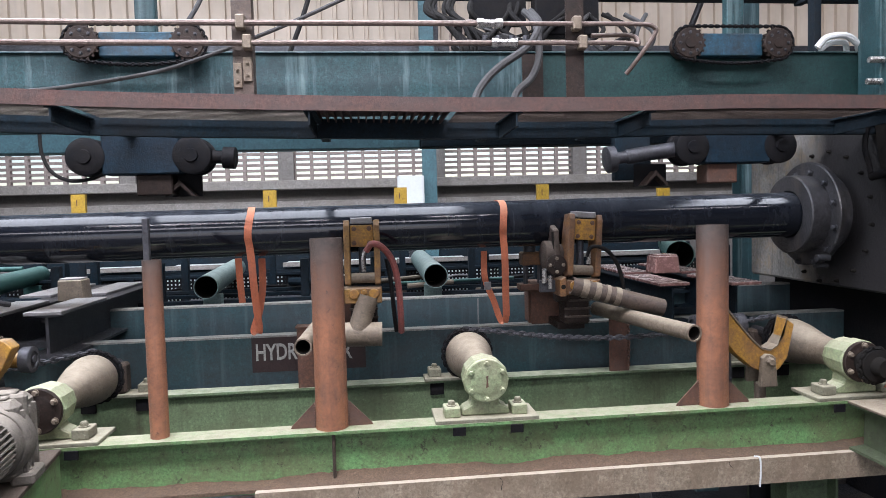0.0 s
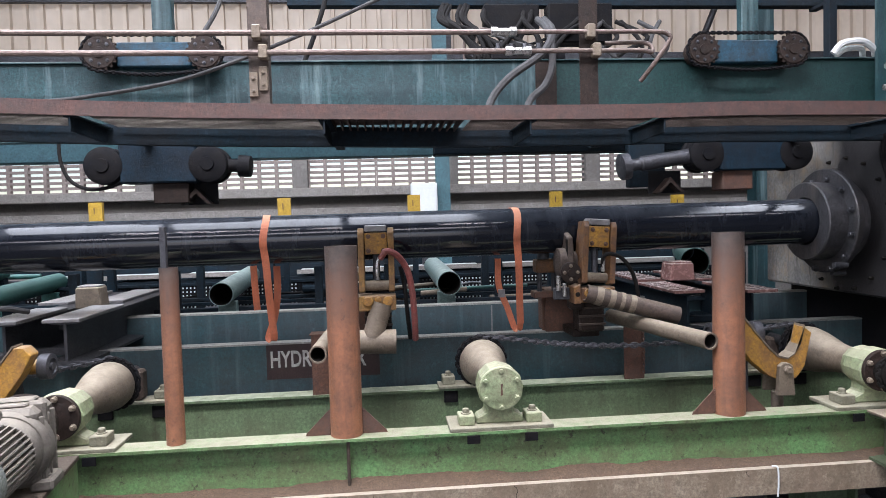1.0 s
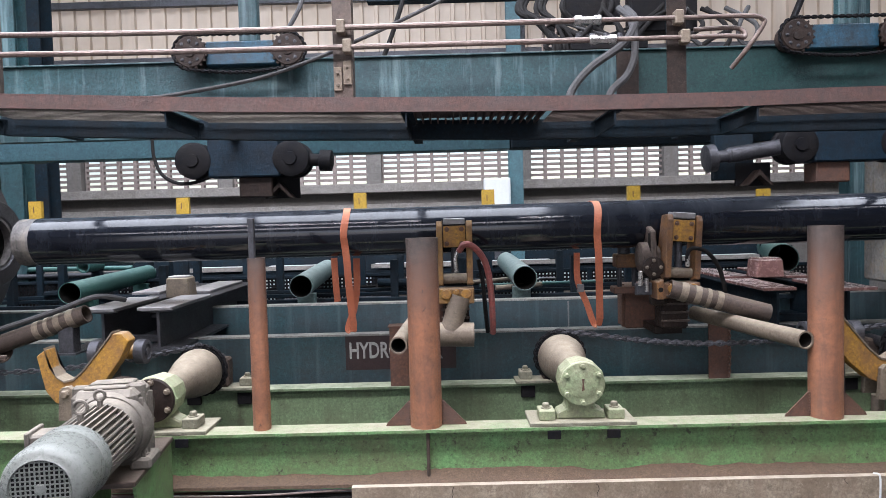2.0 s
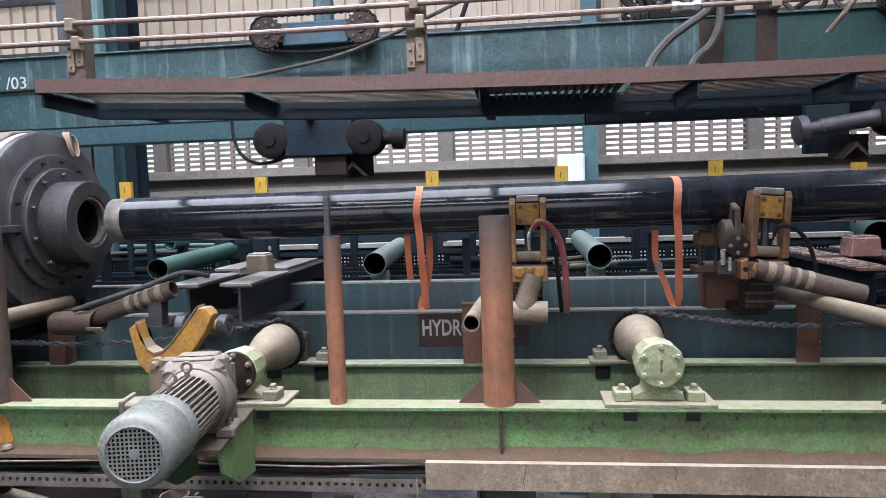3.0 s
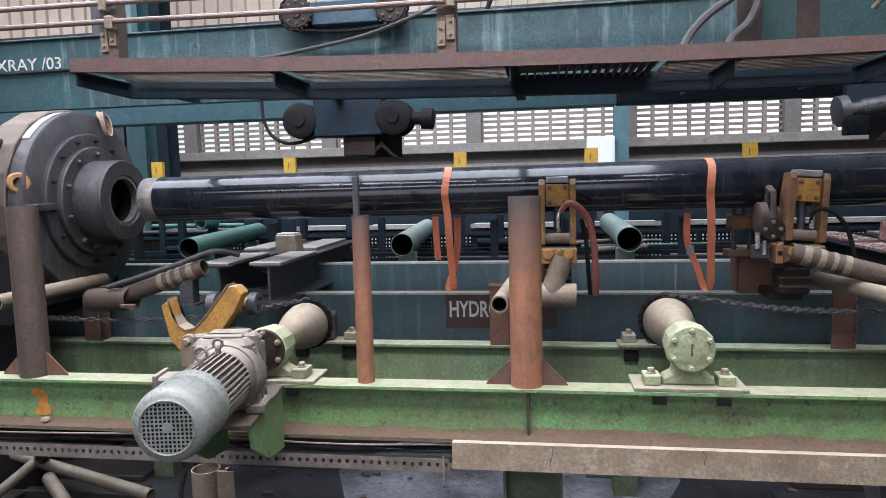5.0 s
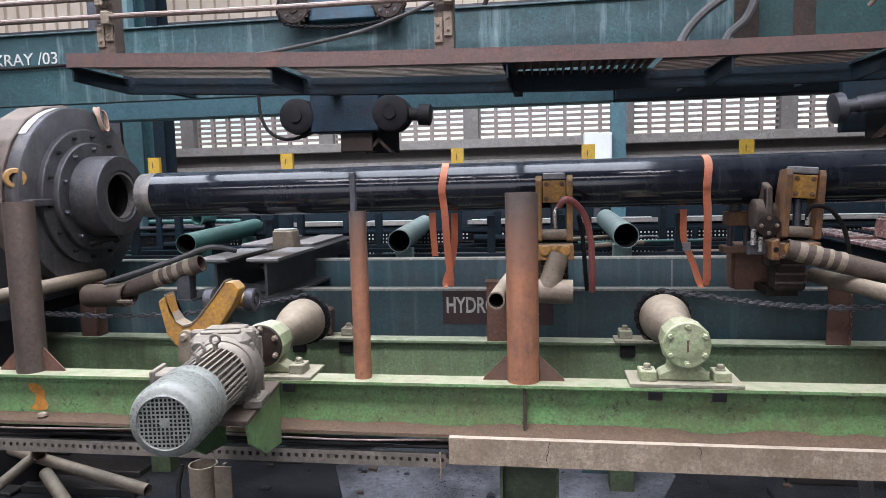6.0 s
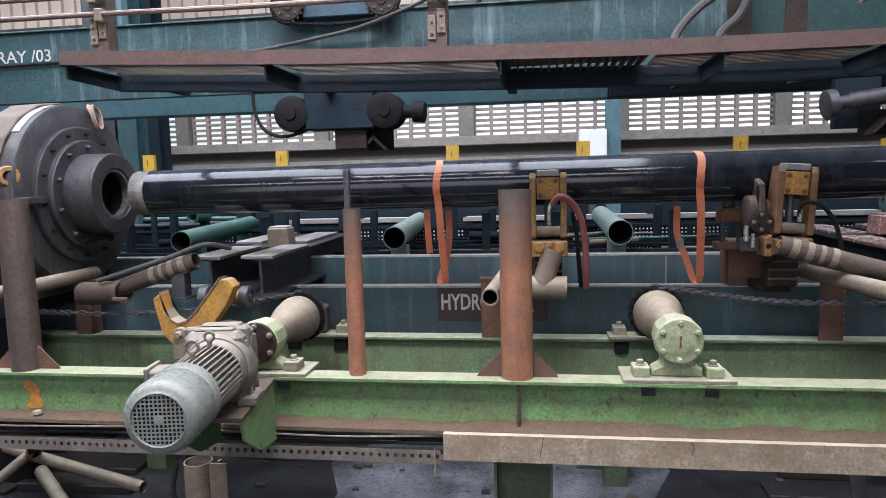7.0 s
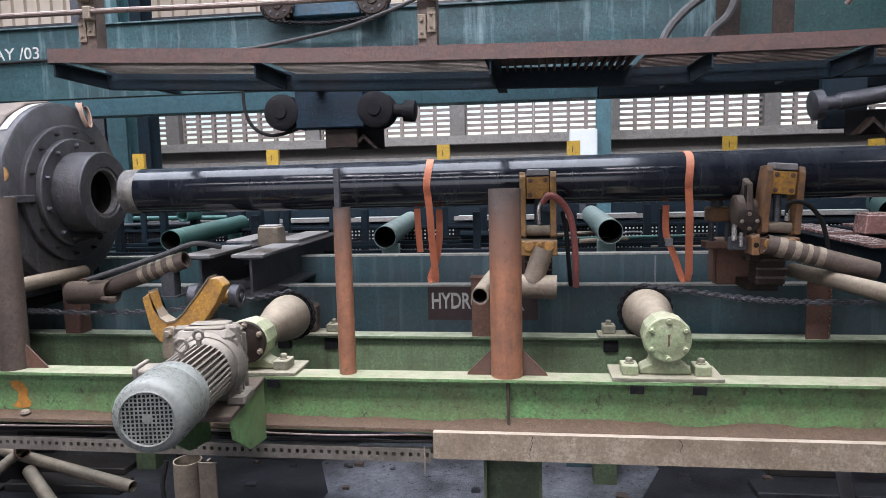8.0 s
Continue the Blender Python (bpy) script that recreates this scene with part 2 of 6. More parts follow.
def post_material():
    """Rusty tube: red rust low down, grey mill skin on the upper third."""
    n = Nodes("rusted_tube_post")
    grain = n.noise(45, 6, 0.7, low=0.25, high=0.75)
    patch = n.noise(9, 8, 0.78)
    rust = n.mix(patch, (0.33, 0.132, 0.066), (0.12, 0.058, 0.038))
    rust = n.mix(n.math("MULTIPLY", grain, 0.5), rust, (0.37, 0.175, 0.10))
    rust = n.mix(n.math("MULTIPLY", n.noise(3, 5, 0.6, vector=n.stretch(6, 6, 0.7), low=0.5, high=0.7), 0.45), rust, (0.09, 0.055, 0.045))
    rust = n.mix(n.math("MULTIPLY", n.noise(14, 7, 0.8, low=0.62, high=0.68), 0.8), rust, (0.05, 0.034, 0.03))
    skin = n.mix(patch, (0.046, 0.038, 0.036), (0.10, 0.074, 0.062))
    edge = n.math("ADD", n.ramp_z(2.0, 2.6), n.math("SUBTRACT", n.math("MULTIPLY", n.noise(3.5, 5, 0.6), 0.3), 0.15))
    return n.done(n.mix(edge, rust, skin), n.math("ADD", n.math("MULTIPLY", grain, 0.25), 0.34), 0.12, n.noise(60, 7, 0.8), 0.5)


def pipe_material():
    """Glossy black coating with scuffs, dust smears and a painted milky sheen on top."""
    n = Nodes("glossy_black_pipe_coating")
    scuff = n.noise(1.0, 7, 0.75, n.stretch(7, 3, 3), 0.50, 0.72)
    lines = n.noise(1.0, 5, 0.7, n.stretch(26, 1.2, 1.2), 0.56, 0.70)
    spots = n.noise(70, 5, 0.75, low=0.60, high=0.70)
    dirt = n.math("ADD", n.math("MULTIPLY", scuff, 0.10), n.math("ADD", n.math("MULTIPLY", spots, 0.14), n.math("MULTIPLY", n.math("MULTIPLY", lines, scuff), 0.30)))
    col = n.mix(dirt, (0.008, 0.010, 0.015), (0.13, 0.14, 0.16))
    # Dust film on top; its pale blue also paints the roof's milky sheen
    film = n.math("MULTIPLY", n.up(), n.math("ADD", n.math("MULTIPLY", n.noise(1.0, 6, 0.75, n.stretch(5, 4, 4), 0.35, 0.7), 0.10), 0.02))
    col = n.mix(film, col, (0.40, 0.43, 0.48))
    rough = n.math("ADD", n.math("MULTIPLY", n.noise(4.0, 6, 0.7), 0.06), n.math("ADD", n.math("MULTIPLY", lines, 0.10), 0.09))
    return n.done(col, rough, 0.0, n.noise(2.5, 3, 0.5), 0.02, 0.004)


def sheet_material():
    """Thin translucent roofing sheet that daylight shines through."""
    n = Nodes("translucent_cream_sheet")
    col = n.mix(n.noise(0.9, 5, 0.6), (0.70, 0.60, 0.50), (0.55, 0.46, 0.37))
    col = n.mix(n.math("MULTIPLY", n.noise(1.0, 4, 0.6, n.stretch(5, 5, 0.4), 0.5, 0.75), 0.5), col, (0.48, 0.42, 0.35))
    n.done(col, 0.5)
    tr = n.t.nodes.new("ShaderNodeBsdfTranslucent")
    n.t.links.new(col, tr.inputs["Color"])
    mx = n.t.nodes.new("ShaderNodeMixShader")
    mx.inputs[0].default_value = 0.42
    n.t.links.new(n.bsdf.outputs[0], mx.inputs[1])
    n.t.links.new(tr.outputs[0], mx.inputs[2])
    n.t.links.new(mx.outputs[0], n.t.nodes["Material Output"].inputs["Surface"])
    return n.m


def block_material():
    """Scraped grey steel, turning black towards low y with a ragged edge."""
    n = Nodes("part_blackened_block_steel")
    grain = n.noise(30, 7, 0.8, low=0.35, high=0.65)
    steel = n.mix(grain, (0.17, 0.165, 0.16), (0.42, 0.41, 0.385))
    steel = n.mix(n.noise(5, 8, 0.75, low=0.48, high=0.62), steel, (0.36, 0.29, 0.21))
    steel = n.mix(n.noise(1.0, 6, 0.7, n.stretch(7, 7, 0.6), 0.55, 0.7), steel, (0.05, 0.045, 0.042))
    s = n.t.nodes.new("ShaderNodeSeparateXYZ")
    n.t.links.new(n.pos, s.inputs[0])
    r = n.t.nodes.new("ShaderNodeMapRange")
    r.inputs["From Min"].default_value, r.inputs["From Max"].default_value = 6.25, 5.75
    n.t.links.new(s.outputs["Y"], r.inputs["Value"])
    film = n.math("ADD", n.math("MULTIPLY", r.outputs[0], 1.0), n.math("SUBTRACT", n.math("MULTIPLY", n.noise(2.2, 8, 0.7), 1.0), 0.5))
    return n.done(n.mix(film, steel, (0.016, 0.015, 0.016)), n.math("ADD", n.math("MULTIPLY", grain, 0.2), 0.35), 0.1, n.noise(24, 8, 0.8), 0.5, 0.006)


MAT_BLOCK = block_material()
MAT_POST = post_material()
MAT_PIPE = pipe_material()
MAT_SHEET = sheet_material()


# ---- building helpers ----
BASE = {}


def thing(name, x, y, z, label, category, group="", kind=""):
    """An Empty at the base of a thing; its parts are built in world metres and hung under it."""
    ob = new(name)
    ob.location = (x, y, z)
    ob.empty_display_size = 0.1
    BASE[ob.name] = Vector((x, y, z))
    return tagged(ob, label, category, group, kind)


def part(name, bm, material, parent=None, label="", smooth=False, kind=""):
    """Links a bmesh, in world metres, as one mesh object under a thing or a part."""
    off = BASE[parent.name] if parent else Vector((0, 0, 0))
    bmesh.ops.recalc_face_normals(bm, faces=bm.faces)
    bmesh.ops.translate(bm, verts=bm.verts, vec=-off)
    me = bpy.data.meshes.new(name)
    bm.to_mesh(me)
    bm.free()
    me.materials.append(material)
    if smooth:
        for p in me.polygons:
            p.use_smooth = True
        me.set_sharp_from_angle(angle=radians(35))
    ob = new(name, me)
    if parent:
        ob.parent = parent
    BASE[ob.name] = off
    return tagged(ob, label, kind=kind)


def solo(name, bm, material, label, category, group="", kind="", smooth=False):
    return tagged(part(name, bm, material, None, "", smooth), label, category, group, kind)


def bm_new():
    return bmesh.new()


def box(x0, x1, y0, y1, z0, z1, bevel=0.0, bm=None, turn=None):
    """A box, bevelled; turn is a matrix applied about the world's origin."""
    b = bmesh.new()
    vs = [b.verts.new((x, y, z)) for z in (z0, z1) for y in (y0, y1) for x in (x0, x1)]
    for q in ((0, 2, 3, 1), (4, 5, 7, 6), (0, 1, 5, 4), (2, 6, 7, 3), (0, 4, 6, 2), (1, 3, 7, 5)):
        b.faces.new([vs[i] for i in q])
    if bevel:
        bmesh.ops.bevel(b, geom=list(b.edges), offset=bevel, segments=1, affect="EDGES", profile=0.5)
    if turn is not None:
        bmesh.ops.transform(b, matrix=turn, verts=b.verts)
    return merge(bm, b)


def merge(bm, b):
    """Adds b to bm (or returns b when there is none yet)."""
    if bm is None:
        return b
    me = bpy.data.meshes.new("tmp")
    b.to_mesh(me)
    b.free()
    bm.from_mesh(me)
    bpy.data.meshes.remove(me)
    return bm


def axes(a, b):
    d = (Vector(b) - Vector(a)).normalized()
    up = Vector((0, 0, 1)) if abs(d.z) < 0.95 else Vector((1, 0, 0))
    u = d.cross(up).normalized()
    return d, u, u.cross(d).normalized()


def lathe(a, b, profile, seg=24, bm=None, closed=False):
    """Turns a profile of (distance along a->b, radius) round that axis. closed: the profile is a loop (a hollow body)."""
    t = bmesh.new()
    d, u, v = axes(a, b)
    rings = []
    for s, r in profile:
        c = Vector(a) + d * s
        if r < 1e-6:
            rings.append([t.verts.new(c)])
        else:
            rings.append([t.verts.new(c + (u * math.cos(k * math.tau / seg) + v * math.sin(k * math.tau / seg)) * r) for k in range(seg)])
    pairs = list(zip(rings, rings[1:] + ([rings[0]] if closed else [])))
    if not closed:
        pairs = pairs[: len(rings) - 1]
    for p, q in pairs:
        for k in range(seg):
            j = (k + 1) % seg
            if len(p) == 1 and len(q) == 1:
                break
            if len(p) == 1:
                t.faces.new((p[0], q[k], q[j]))
            elif len(q) == 1:
                t.faces.new((p[k], p[j], q[0]))
            else:
                t.faces.new((p[k], p[j], q[j], q[k]))
    if not closed:
        for ring in (rings[0], rings[-1]):
            if len(ring) > 1:
                t.faces.new(ring)
    return merge(bm, t)


def rod(a, b, r, seg=16, bm=None, bevel=0.0):
    """A solid round bar, its ends chamfered."""
    length = (Vector(b) - Vector(a)).length
    c = min(bevel or r * 0.12, length * 0.3)
    return lathe(a, b, [(0, r - c), (c, r), (length - c, r), (length, r - c)], seg, bm)


def tube(a, b, r, wall, seg=28, bm=None):
    """An open tube with wall thickness."""
    length = (Vector(b) - Vector(a)).length
    return lathe(a, b, [(0, r), (length, r), (length, r - wall), (0, r - wall)], seg, bm, True)


def smooth_path(points, steps=8):
    """A rounded line through points."""
    p = [Vector(q) for q in points]
    p = [2 * p[0] - p[1]] + p + [2 * p[-1] - p[-2]]
    out = []
    for i in range(1, len(p) - 2):
        for k in range(steps):
            s = k / steps
            out.append(0.5 * (2 * p[i] + (p[i + 1] - p[i - 1]) * s + (2 * p[i - 1] - 5 * p[i] + 4 * p[i + 1] - p[i + 2]) * s * s
                              + (3 * p[i] - p[i - 1] - 3 * p[i + 1] + p[i + 2]) * s ** 3))
    return out + [p[-2]]


def sweep(points, r, seg=10, bm=None, steps=8):
    """A hose or cable: a round section along a rounded line."""
    line = smooth_path(points, steps) if steps > 1 else [Vector(q) for q in points]
    t = bmesh.new()
    rings, side = [], None
    for i, c in enumerate(line):
        d = (line[min(i + 1, len(line) - 1)] - line[max(i - 1, 0)]).normalized()
        if side is None:
            side = d.cross(Vector((0, 0, 1)) if abs(d.z) < 0.9 else Vector((1, 0, 0))).normalized()
        side = (side - d * side.dot(d)).normalized()
        v = d.cross(side)
        rings.append([t.verts.new(c + (side * math.cos(k * math.tau / seg) + v * math.sin(k * math.tau / seg)) * r) for k in range(seg)])
    for p, q in zip(rings, rings[1:]):
        for k in range(seg):
            t.faces.new((p[k], p[(k + 1) % seg], q[(k + 1) % seg], q[k]))
    t.faces.new(rings[0])
    t.faces.new(rings[-1])
    return merge(bm, t)


def slab(outline, axis, lo, hi, bm=None, bevel=0.0):
    """A plate: an outline of (u, v) pushed from lo to hi along axis. x: (y, z); y: (x, z); z: (x, y)."""
    t = bmesh.new()

    def at(u, v, w):
        return {"x": (w, u, v), "y": (u, w, v), "z": (u, v, w)}[axis]

    a = [t.verts.new(at(u, v, lo)) for u, v in outline]
    b = [t.verts.new(at(u, v, hi)) for u, v in outline]
    t.faces.new(a)
    t.faces.new(b)
    for i in range(len(a)):
        j = (i + 1) % len(a)
        t.faces.new((a[i], a[j], b[j], b[i]))
    if bevel:
        bmesh.ops.recalc_face_normals(t, faces=t.faces)
        bmesh.ops.bevel(t, geom=list(t.edges), offset=bevel, segments=1, affect="EDGES", profile=0.5)
    return merge(bm, t)


def ribbon(points, width, thick, side, bm=None, steps=8):
    """A flat strap of a width along the direction side, on a rounded line."""
    line = smooth_path(points, steps)
    s = Vector(side).normalized()
    t = bmesh.new()
    rows = []
    for i, c in enumerate(line):
        d = (line[min(i + 1, len(line) - 1)] - line[max(i - 1, 0)]).normalized()
        w = (s - d * s.dot(d)).normalized()
        n = d.cross(w)
        rows.append([t.verts.new(c + w * width / 2 * a + n * thick / 2 * b) for a, b in ((-1, -1), (1, -1), (1, 1), (-1, 1))])
    for p, q in zip(rows, rows[1:]):
        for k in range(4):
            t.faces.new((p[k], p[(k + 1) % 4], q[(k + 1) % 4], q[k]))
    t.faces.new(rows[0])
    t.faces.new(rows[-1])
    return merge(bm, t)


def bolt(c, d, r, h, bm=None):
    """A hexagon bolt head on a washer, standing out of c along d."""
    d = Vector(d).normalized()
    bm = lathe(c, Vector(c) + d, [(0, r * 1.35), (h * 0.25, r * 1.35)], 12, bm)
    return lathe(Vector(c) + d * h * 0.2, Vector(c) + d, [(0, r), (h * 0.75, r), (h, r * 0.8)], 6, bm)


def chain(points, pitch, wire, bm=None):
    """Interlocked oval links along a rounded line."""
    line = smooth_path(points, 24)
    walked, last, k = 0.0, line[0], 0
    bm = bm or bmesh.new()
    for c in line[1:]:
        walked += (c - last).length
        if walked >= pitch:
            walked = 0.0
            d, u, v = axes(last, c)
            w = u if k % 2 else v
            loop = [c + d * pitch * 0.85 * math.cos(a) + w * pitch * 0.42 * math.sin(a) for a in [i * math.tau / 8 for i in range(9)]]
            sweep(loop, wire, 5, bm, 1)
            k += 1
        last = c
    return bm


def ibeam(x0, x1, y, z0, z1, width, flange=0.018, web=0.012, depth_at=0.5, bm=None):
    """A rolled I-section lying along x, in one closed mesh."""
    h, w, f = width / 2, web / 2, flange
    o = [(y - h, z0), (y + h, z0), (y + h, z0 + f), (y + w, z0 + f * 1.3), (y + w, z1 - f * 1.3), (y + h, z1 - f), (y + h, z1), (y - h, z1), (y - h, z1 - f), (y - w, z1 - f * 1.3), (y - w, z0 + f * 1.3), (y - h, z0 + f)]
    return slab(o, "x", x0, x1, bm)


# ---- the hall: floor, walls, roof ----
ground = solo("ground", box(-40, 40, -30, 60, -0.40, -0.30), MAT_FLOOR, "dark bare ground outside the hall", "ground", kind="structure")
floor = solo("floor", box(-13, 13, -9, 12.0, -0.30, 0.0), MAT_FLOOR, "oil-stained dark concrete workshop floor", "floor", kind="structure")

wall_rear = thing("wall_rear", 0, 12, 0, "grey rendered hall wall with a band of breeze blocks", "wall", kind="structure")
part("lower_wall", box(-13, 13, 12.0, 12.22, 0, 3.24), MAT_CONCRETE, wall_rear)
part("lintel", box(-13, 13, 12.0, 12.22, 3.98, 4.30), MAT_CONCRETE, wall_rear)
part("wall_sill", box(-13, 13, 11.72, 12.24, 3.243, 3.40, 0.012), MAT_SILL, wall_rear, "pale concrete sill")
part("string_course", box(-13, 13, 11.90, 11.997, 2.92, 3.05, 0.01), MAT_SILL, wall_rear)
PILLARS = [-11.55, -8.95, -6.35, -3.65, -1.0, 1.65, 4.25, 6.85, 9.45]
for px in PILLARS:
    part("pillar", box(px - 0.13, px + 0.13, 11.93, 12.22, 3.403, 3.977, 0.008), MAT_CONCRETE, wall_rear)


def corrugated(x0, x1, y, z0, z1, pitch=0.27, depth=0.07, thick=0.004):
    """A trapezoid-ribbed sheet standing in the plane y."""
    t = bmesh.new()
    line, x = [], x0
    while x < x1:
        line += [(x, y), (x + pitch * 0.70, y), (x + pitch * 0.74, y - depth), (x + pitch * 0.96, y - depth)]
        x += pitch
    rows = [[t.verts.new((a, b, z)) for a, b in line] for z in (z0, z1)]
    for i in range(len(line) - 1):
        t.faces.new((rows[0][i], rows[0][i + 1], rows[1][i + 1], rows[1][i]))
    return t


sheets = solo("cladding", corrugated(-13, 13, 12.10, 4.31, ROOF), MAT_SHEET, "cream translucent corrugated cladding sheets lit from outside", "cladding", kind="structure")
for pz in (5.6, 6.6, 7.6):
    solo("purlin", box(-13, 13, 11.91, 12.01, pz, pz + 0.12, 0.006), MAT_STEEL, "dark steel purlin along the cladding", "purlin", kind="structure")

solo("wall_left", box(-13.2, -13.0, -9, 12.2, 0, ROOF), MAT_CONCRETE, "plain grey hall wall", "wall", kind="structure")
solo("wall_right", box(13.0, 13.2, -9, 12.2, 0, ROOF), MAT_CONCRETE, "plain grey hall wall", "wall", kind="structure")
front = box(-13.2, DOOR[0], -9.2, -9.0, 0, ROOF)
box(DOOR[1], 13.2, -9.2, -9.0, 0, ROOF, bm=front)
box(DOOR[0], DOOR[1], -9.2, -9.0, DOOR[3], ROOF, bm=front)
box(DOOR[0], DOOR[1], -9.2, -9.0, 0, DOOR[2], bm=front)
solo("wall_front", front, MAT_CONCRETE, "plain grey hall wall", "wall", kind="structure")
roof = bm_new()
last = -9.2
for y0, y1 in ((-6.0, -4.2), (-0.2, 1.8), (2.2, 8.0)):
    box(-13.2, 13.2, last, y0, ROOF, ROOF + 0.15, bm=roof)
    gaps = sorted((q[0], q[1]) for q in SKYLIGHTS if q[2] == y0)
    x = -13.2
    for g0, g1 in gaps:
        box(x, g0, y0, y1, ROOF, ROOF + 0.15, bm=roof)
        x = g1
    box(x, 13.2, y0, y1, ROOF, ROOF + 0.15, bm=roof)
    last = y1
box(-13.2, 13.2, last, 12.3, ROOF, ROOF + 0.15, bm=roof)
solo("ceiling", roof, MAT_CONCRETE, "grey roof with long skylight openings", "ceiling", kind="structure")


# ---- the conveyor bed: beams ----
def outline_beam(y0, y1, z0, z1, yw, f=0.02, w=0.012, b0=None, b1=None):
    b0, b1 = (y0 if b0 is None else b0), (y1 if b1 is None else b1)
    return [(b0, z0), (b1, z0), (b1, z0 + f), (yw + w, z0 + f * 1.2), (yw + w, z1 - f * 1.2), (y1, z1 - f), (y1, z1), (y0, z1), (y0, z1 - f), (yw, z1 - f * 1.2), (yw, z0 + f * 1.2), (b0, z0 + f)]


front_beam = thing("front_beam", 0, 4.54, 0.975, "light green painted steel I-beam, scuffed, dusty top flange", "steel beam")
part("girder", slab(outline_beam(4.435, 4.625, 0.972, 1.345, 4.525, b0=4.40, b1=4.66), "x", -7.5, 5.2), MAT_GREEN, front_beam)
rnd = random.Random(5)
dirt = bmesh.new()
rows, lift = [], 0.0
for k in range(420):
    x = -7.4 + k * 0.03
    lift = max(-0.012, min(0.014, lift + rnd.uniform(-0.007, 0.007)))
    wave = 0.008 * math.sin(x * 3.1) + 0.006 * math.sin(x * 7.7 + 1)
    rows.append([dirt.verts.new((x, y, z)) for y, z in ((4.396, 0.976 + rnd.uniform(0, 0.006)), (4.396, 0.9995 + rnd.uniform(0, 0.004)), (4.46, 1.012 + lift * 0.4 + rnd.uniform(0, 0.006)), (4.5235, 1.034 + lift + wave * 0.6), (4.5235, 0.998))])
for p, q in zip(rows, rows[1:]):
    for k in range(5):
        dirt.faces.new((p[k], p[(k + 1) % 5], q[(k + 1) % 5], q[k]))
part("dirt_fillet", dirt, MAT_DIRT, front_beam, "brown caked dirt along the lower flange", smooth=True)
for sx in (0.115,):
    part("stiffener", rod((sx, 4.475, 1.0), (sx, 4.475, 1.318), 0.012, 8), MAT_GRIME, front_beam)

rear_beam = thing("rear_beam", 0, 5.81, 0.96, "grimy green steel I-beam with a pale dusty flange", "steel beam")
part("girder", slab(outline_beam(5.72, 5.90, 0.96, 1.325, 5.775), "x", -7.5, 5.4), MAT_GREEN_REAR, rear_beam)

for lx in (0.14, 3.55, -5.2):
    leg = thing("support_column", lx, 4.53, 0, "green painted steel I-section leg under the beam", "leg", "legs under the beams")
    o = [(lx - 0.2, 4.44), (lx - 0.18, 4.44), (lx - 0.18, 4.53), (lx + 0.18, 4.53), (lx + 0.18, 4.44), (lx + 0.2, 4.44), (lx + 0.2, 4.64), (lx + 0.18, 4.64), (lx + 0.18, 4.545), (lx - 0.18, 4.545), (lx - 0.18, 4.64), (lx - 0.2, 4.64)]
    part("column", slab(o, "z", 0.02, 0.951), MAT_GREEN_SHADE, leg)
    part("foot_plate", box(lx - 0.24, lx + 0.24, 4.40, 4.68, 0, 0.02, 0.003), MAT_GREEN_REAR, leg)
    part("cap_plate", box(lx - 0.22, lx + 0.22, 4.42, 4.66, 0.951, 0.971, 0.003), MAT_GREEN_REAR, leg)
for lx in (-3.4, 0.9, 4.0):
    leg = thing("support_column", lx, 5.81, 0, "dirty green leg, darkened for shade under the rear beam", "leg", "legs under the beams")
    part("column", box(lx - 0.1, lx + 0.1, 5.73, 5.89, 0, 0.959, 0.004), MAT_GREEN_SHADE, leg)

cream = thing("channel_skirt", 1.9, 4.35, 0.814, "dirty cream painted steel channel fixed below the beam", "channel")
for a, b, dz in ((-0.395, 2.022, 0.0), (2.024, 4.1, 0.0), (4.108, 5.2, -0.03)):
    part("channel", slab([(4.345, 0.814), (4.355, 0.814), (4.355, 0.988), (4.398, 0.988), (4.398, 0.998), (4.345, 0.998)], "x", a, b), MAT_CREAM, cream).location.z += dz

rnd = random.Random(17)
for x in (0.28, 1.22, 2.86):
    z, zig = 0.99, []
    for k in range(rnd.randint(4, 8)):
        zig.append((x, 4.3442, z))
        x, z = x + rnd.uniform(-0.016, 0.014), z - rnd.uniform(0.010, 0.028)
    part("crack", sweep(zig, 0.0018, 5, steps=1), MAT_BORE, cream, "dark crack in the paint")

tray = thing("cable_tray", -3.0, 4.38, 0.775, "dusty perforated steel cable tray with cables lying in it", "cable tray")
web = bm_new()
x = -6.0
while x < -0.42:
    box(x, x + 0.034, 4.372, 4.378, 0.812, 0.84, bm=web)
    x += 0.058
box(-6.0, -0.42, 4.372, 4.378, 0.772, 0.812, bm=web)
box(-6.0, -0.42, 4.372, 4.378, 0.84, 0.868, bm=web)
box(-6.0, -0.42, 4.378, 4.62, 0.772, 0.778, bm=web)
part("perforated_side", web, MAT_TRAY, tray)
for k, (dy, dz, r, m) in enumerate(((0.03, 0.0, 0.012, MAT_CABLE), (0.06, 0.012, 0.014, MAT_CABLE), (0.10, 0.02, 0.011, MAT_RUST), (0.015, 0.055, 0.008, MAT_RAIL))):
    pts = [(-6.0 + i * 0.7, 4.39 + dy + 0.012 * math.sin(i * 2.1 + k), 0.895 + dz + 0.012 * math.sin(i * 1.7 + k * 2)) for i in range(9)]
    part("cable", sweep(pts, r, 8), m, tray, smooth=True)

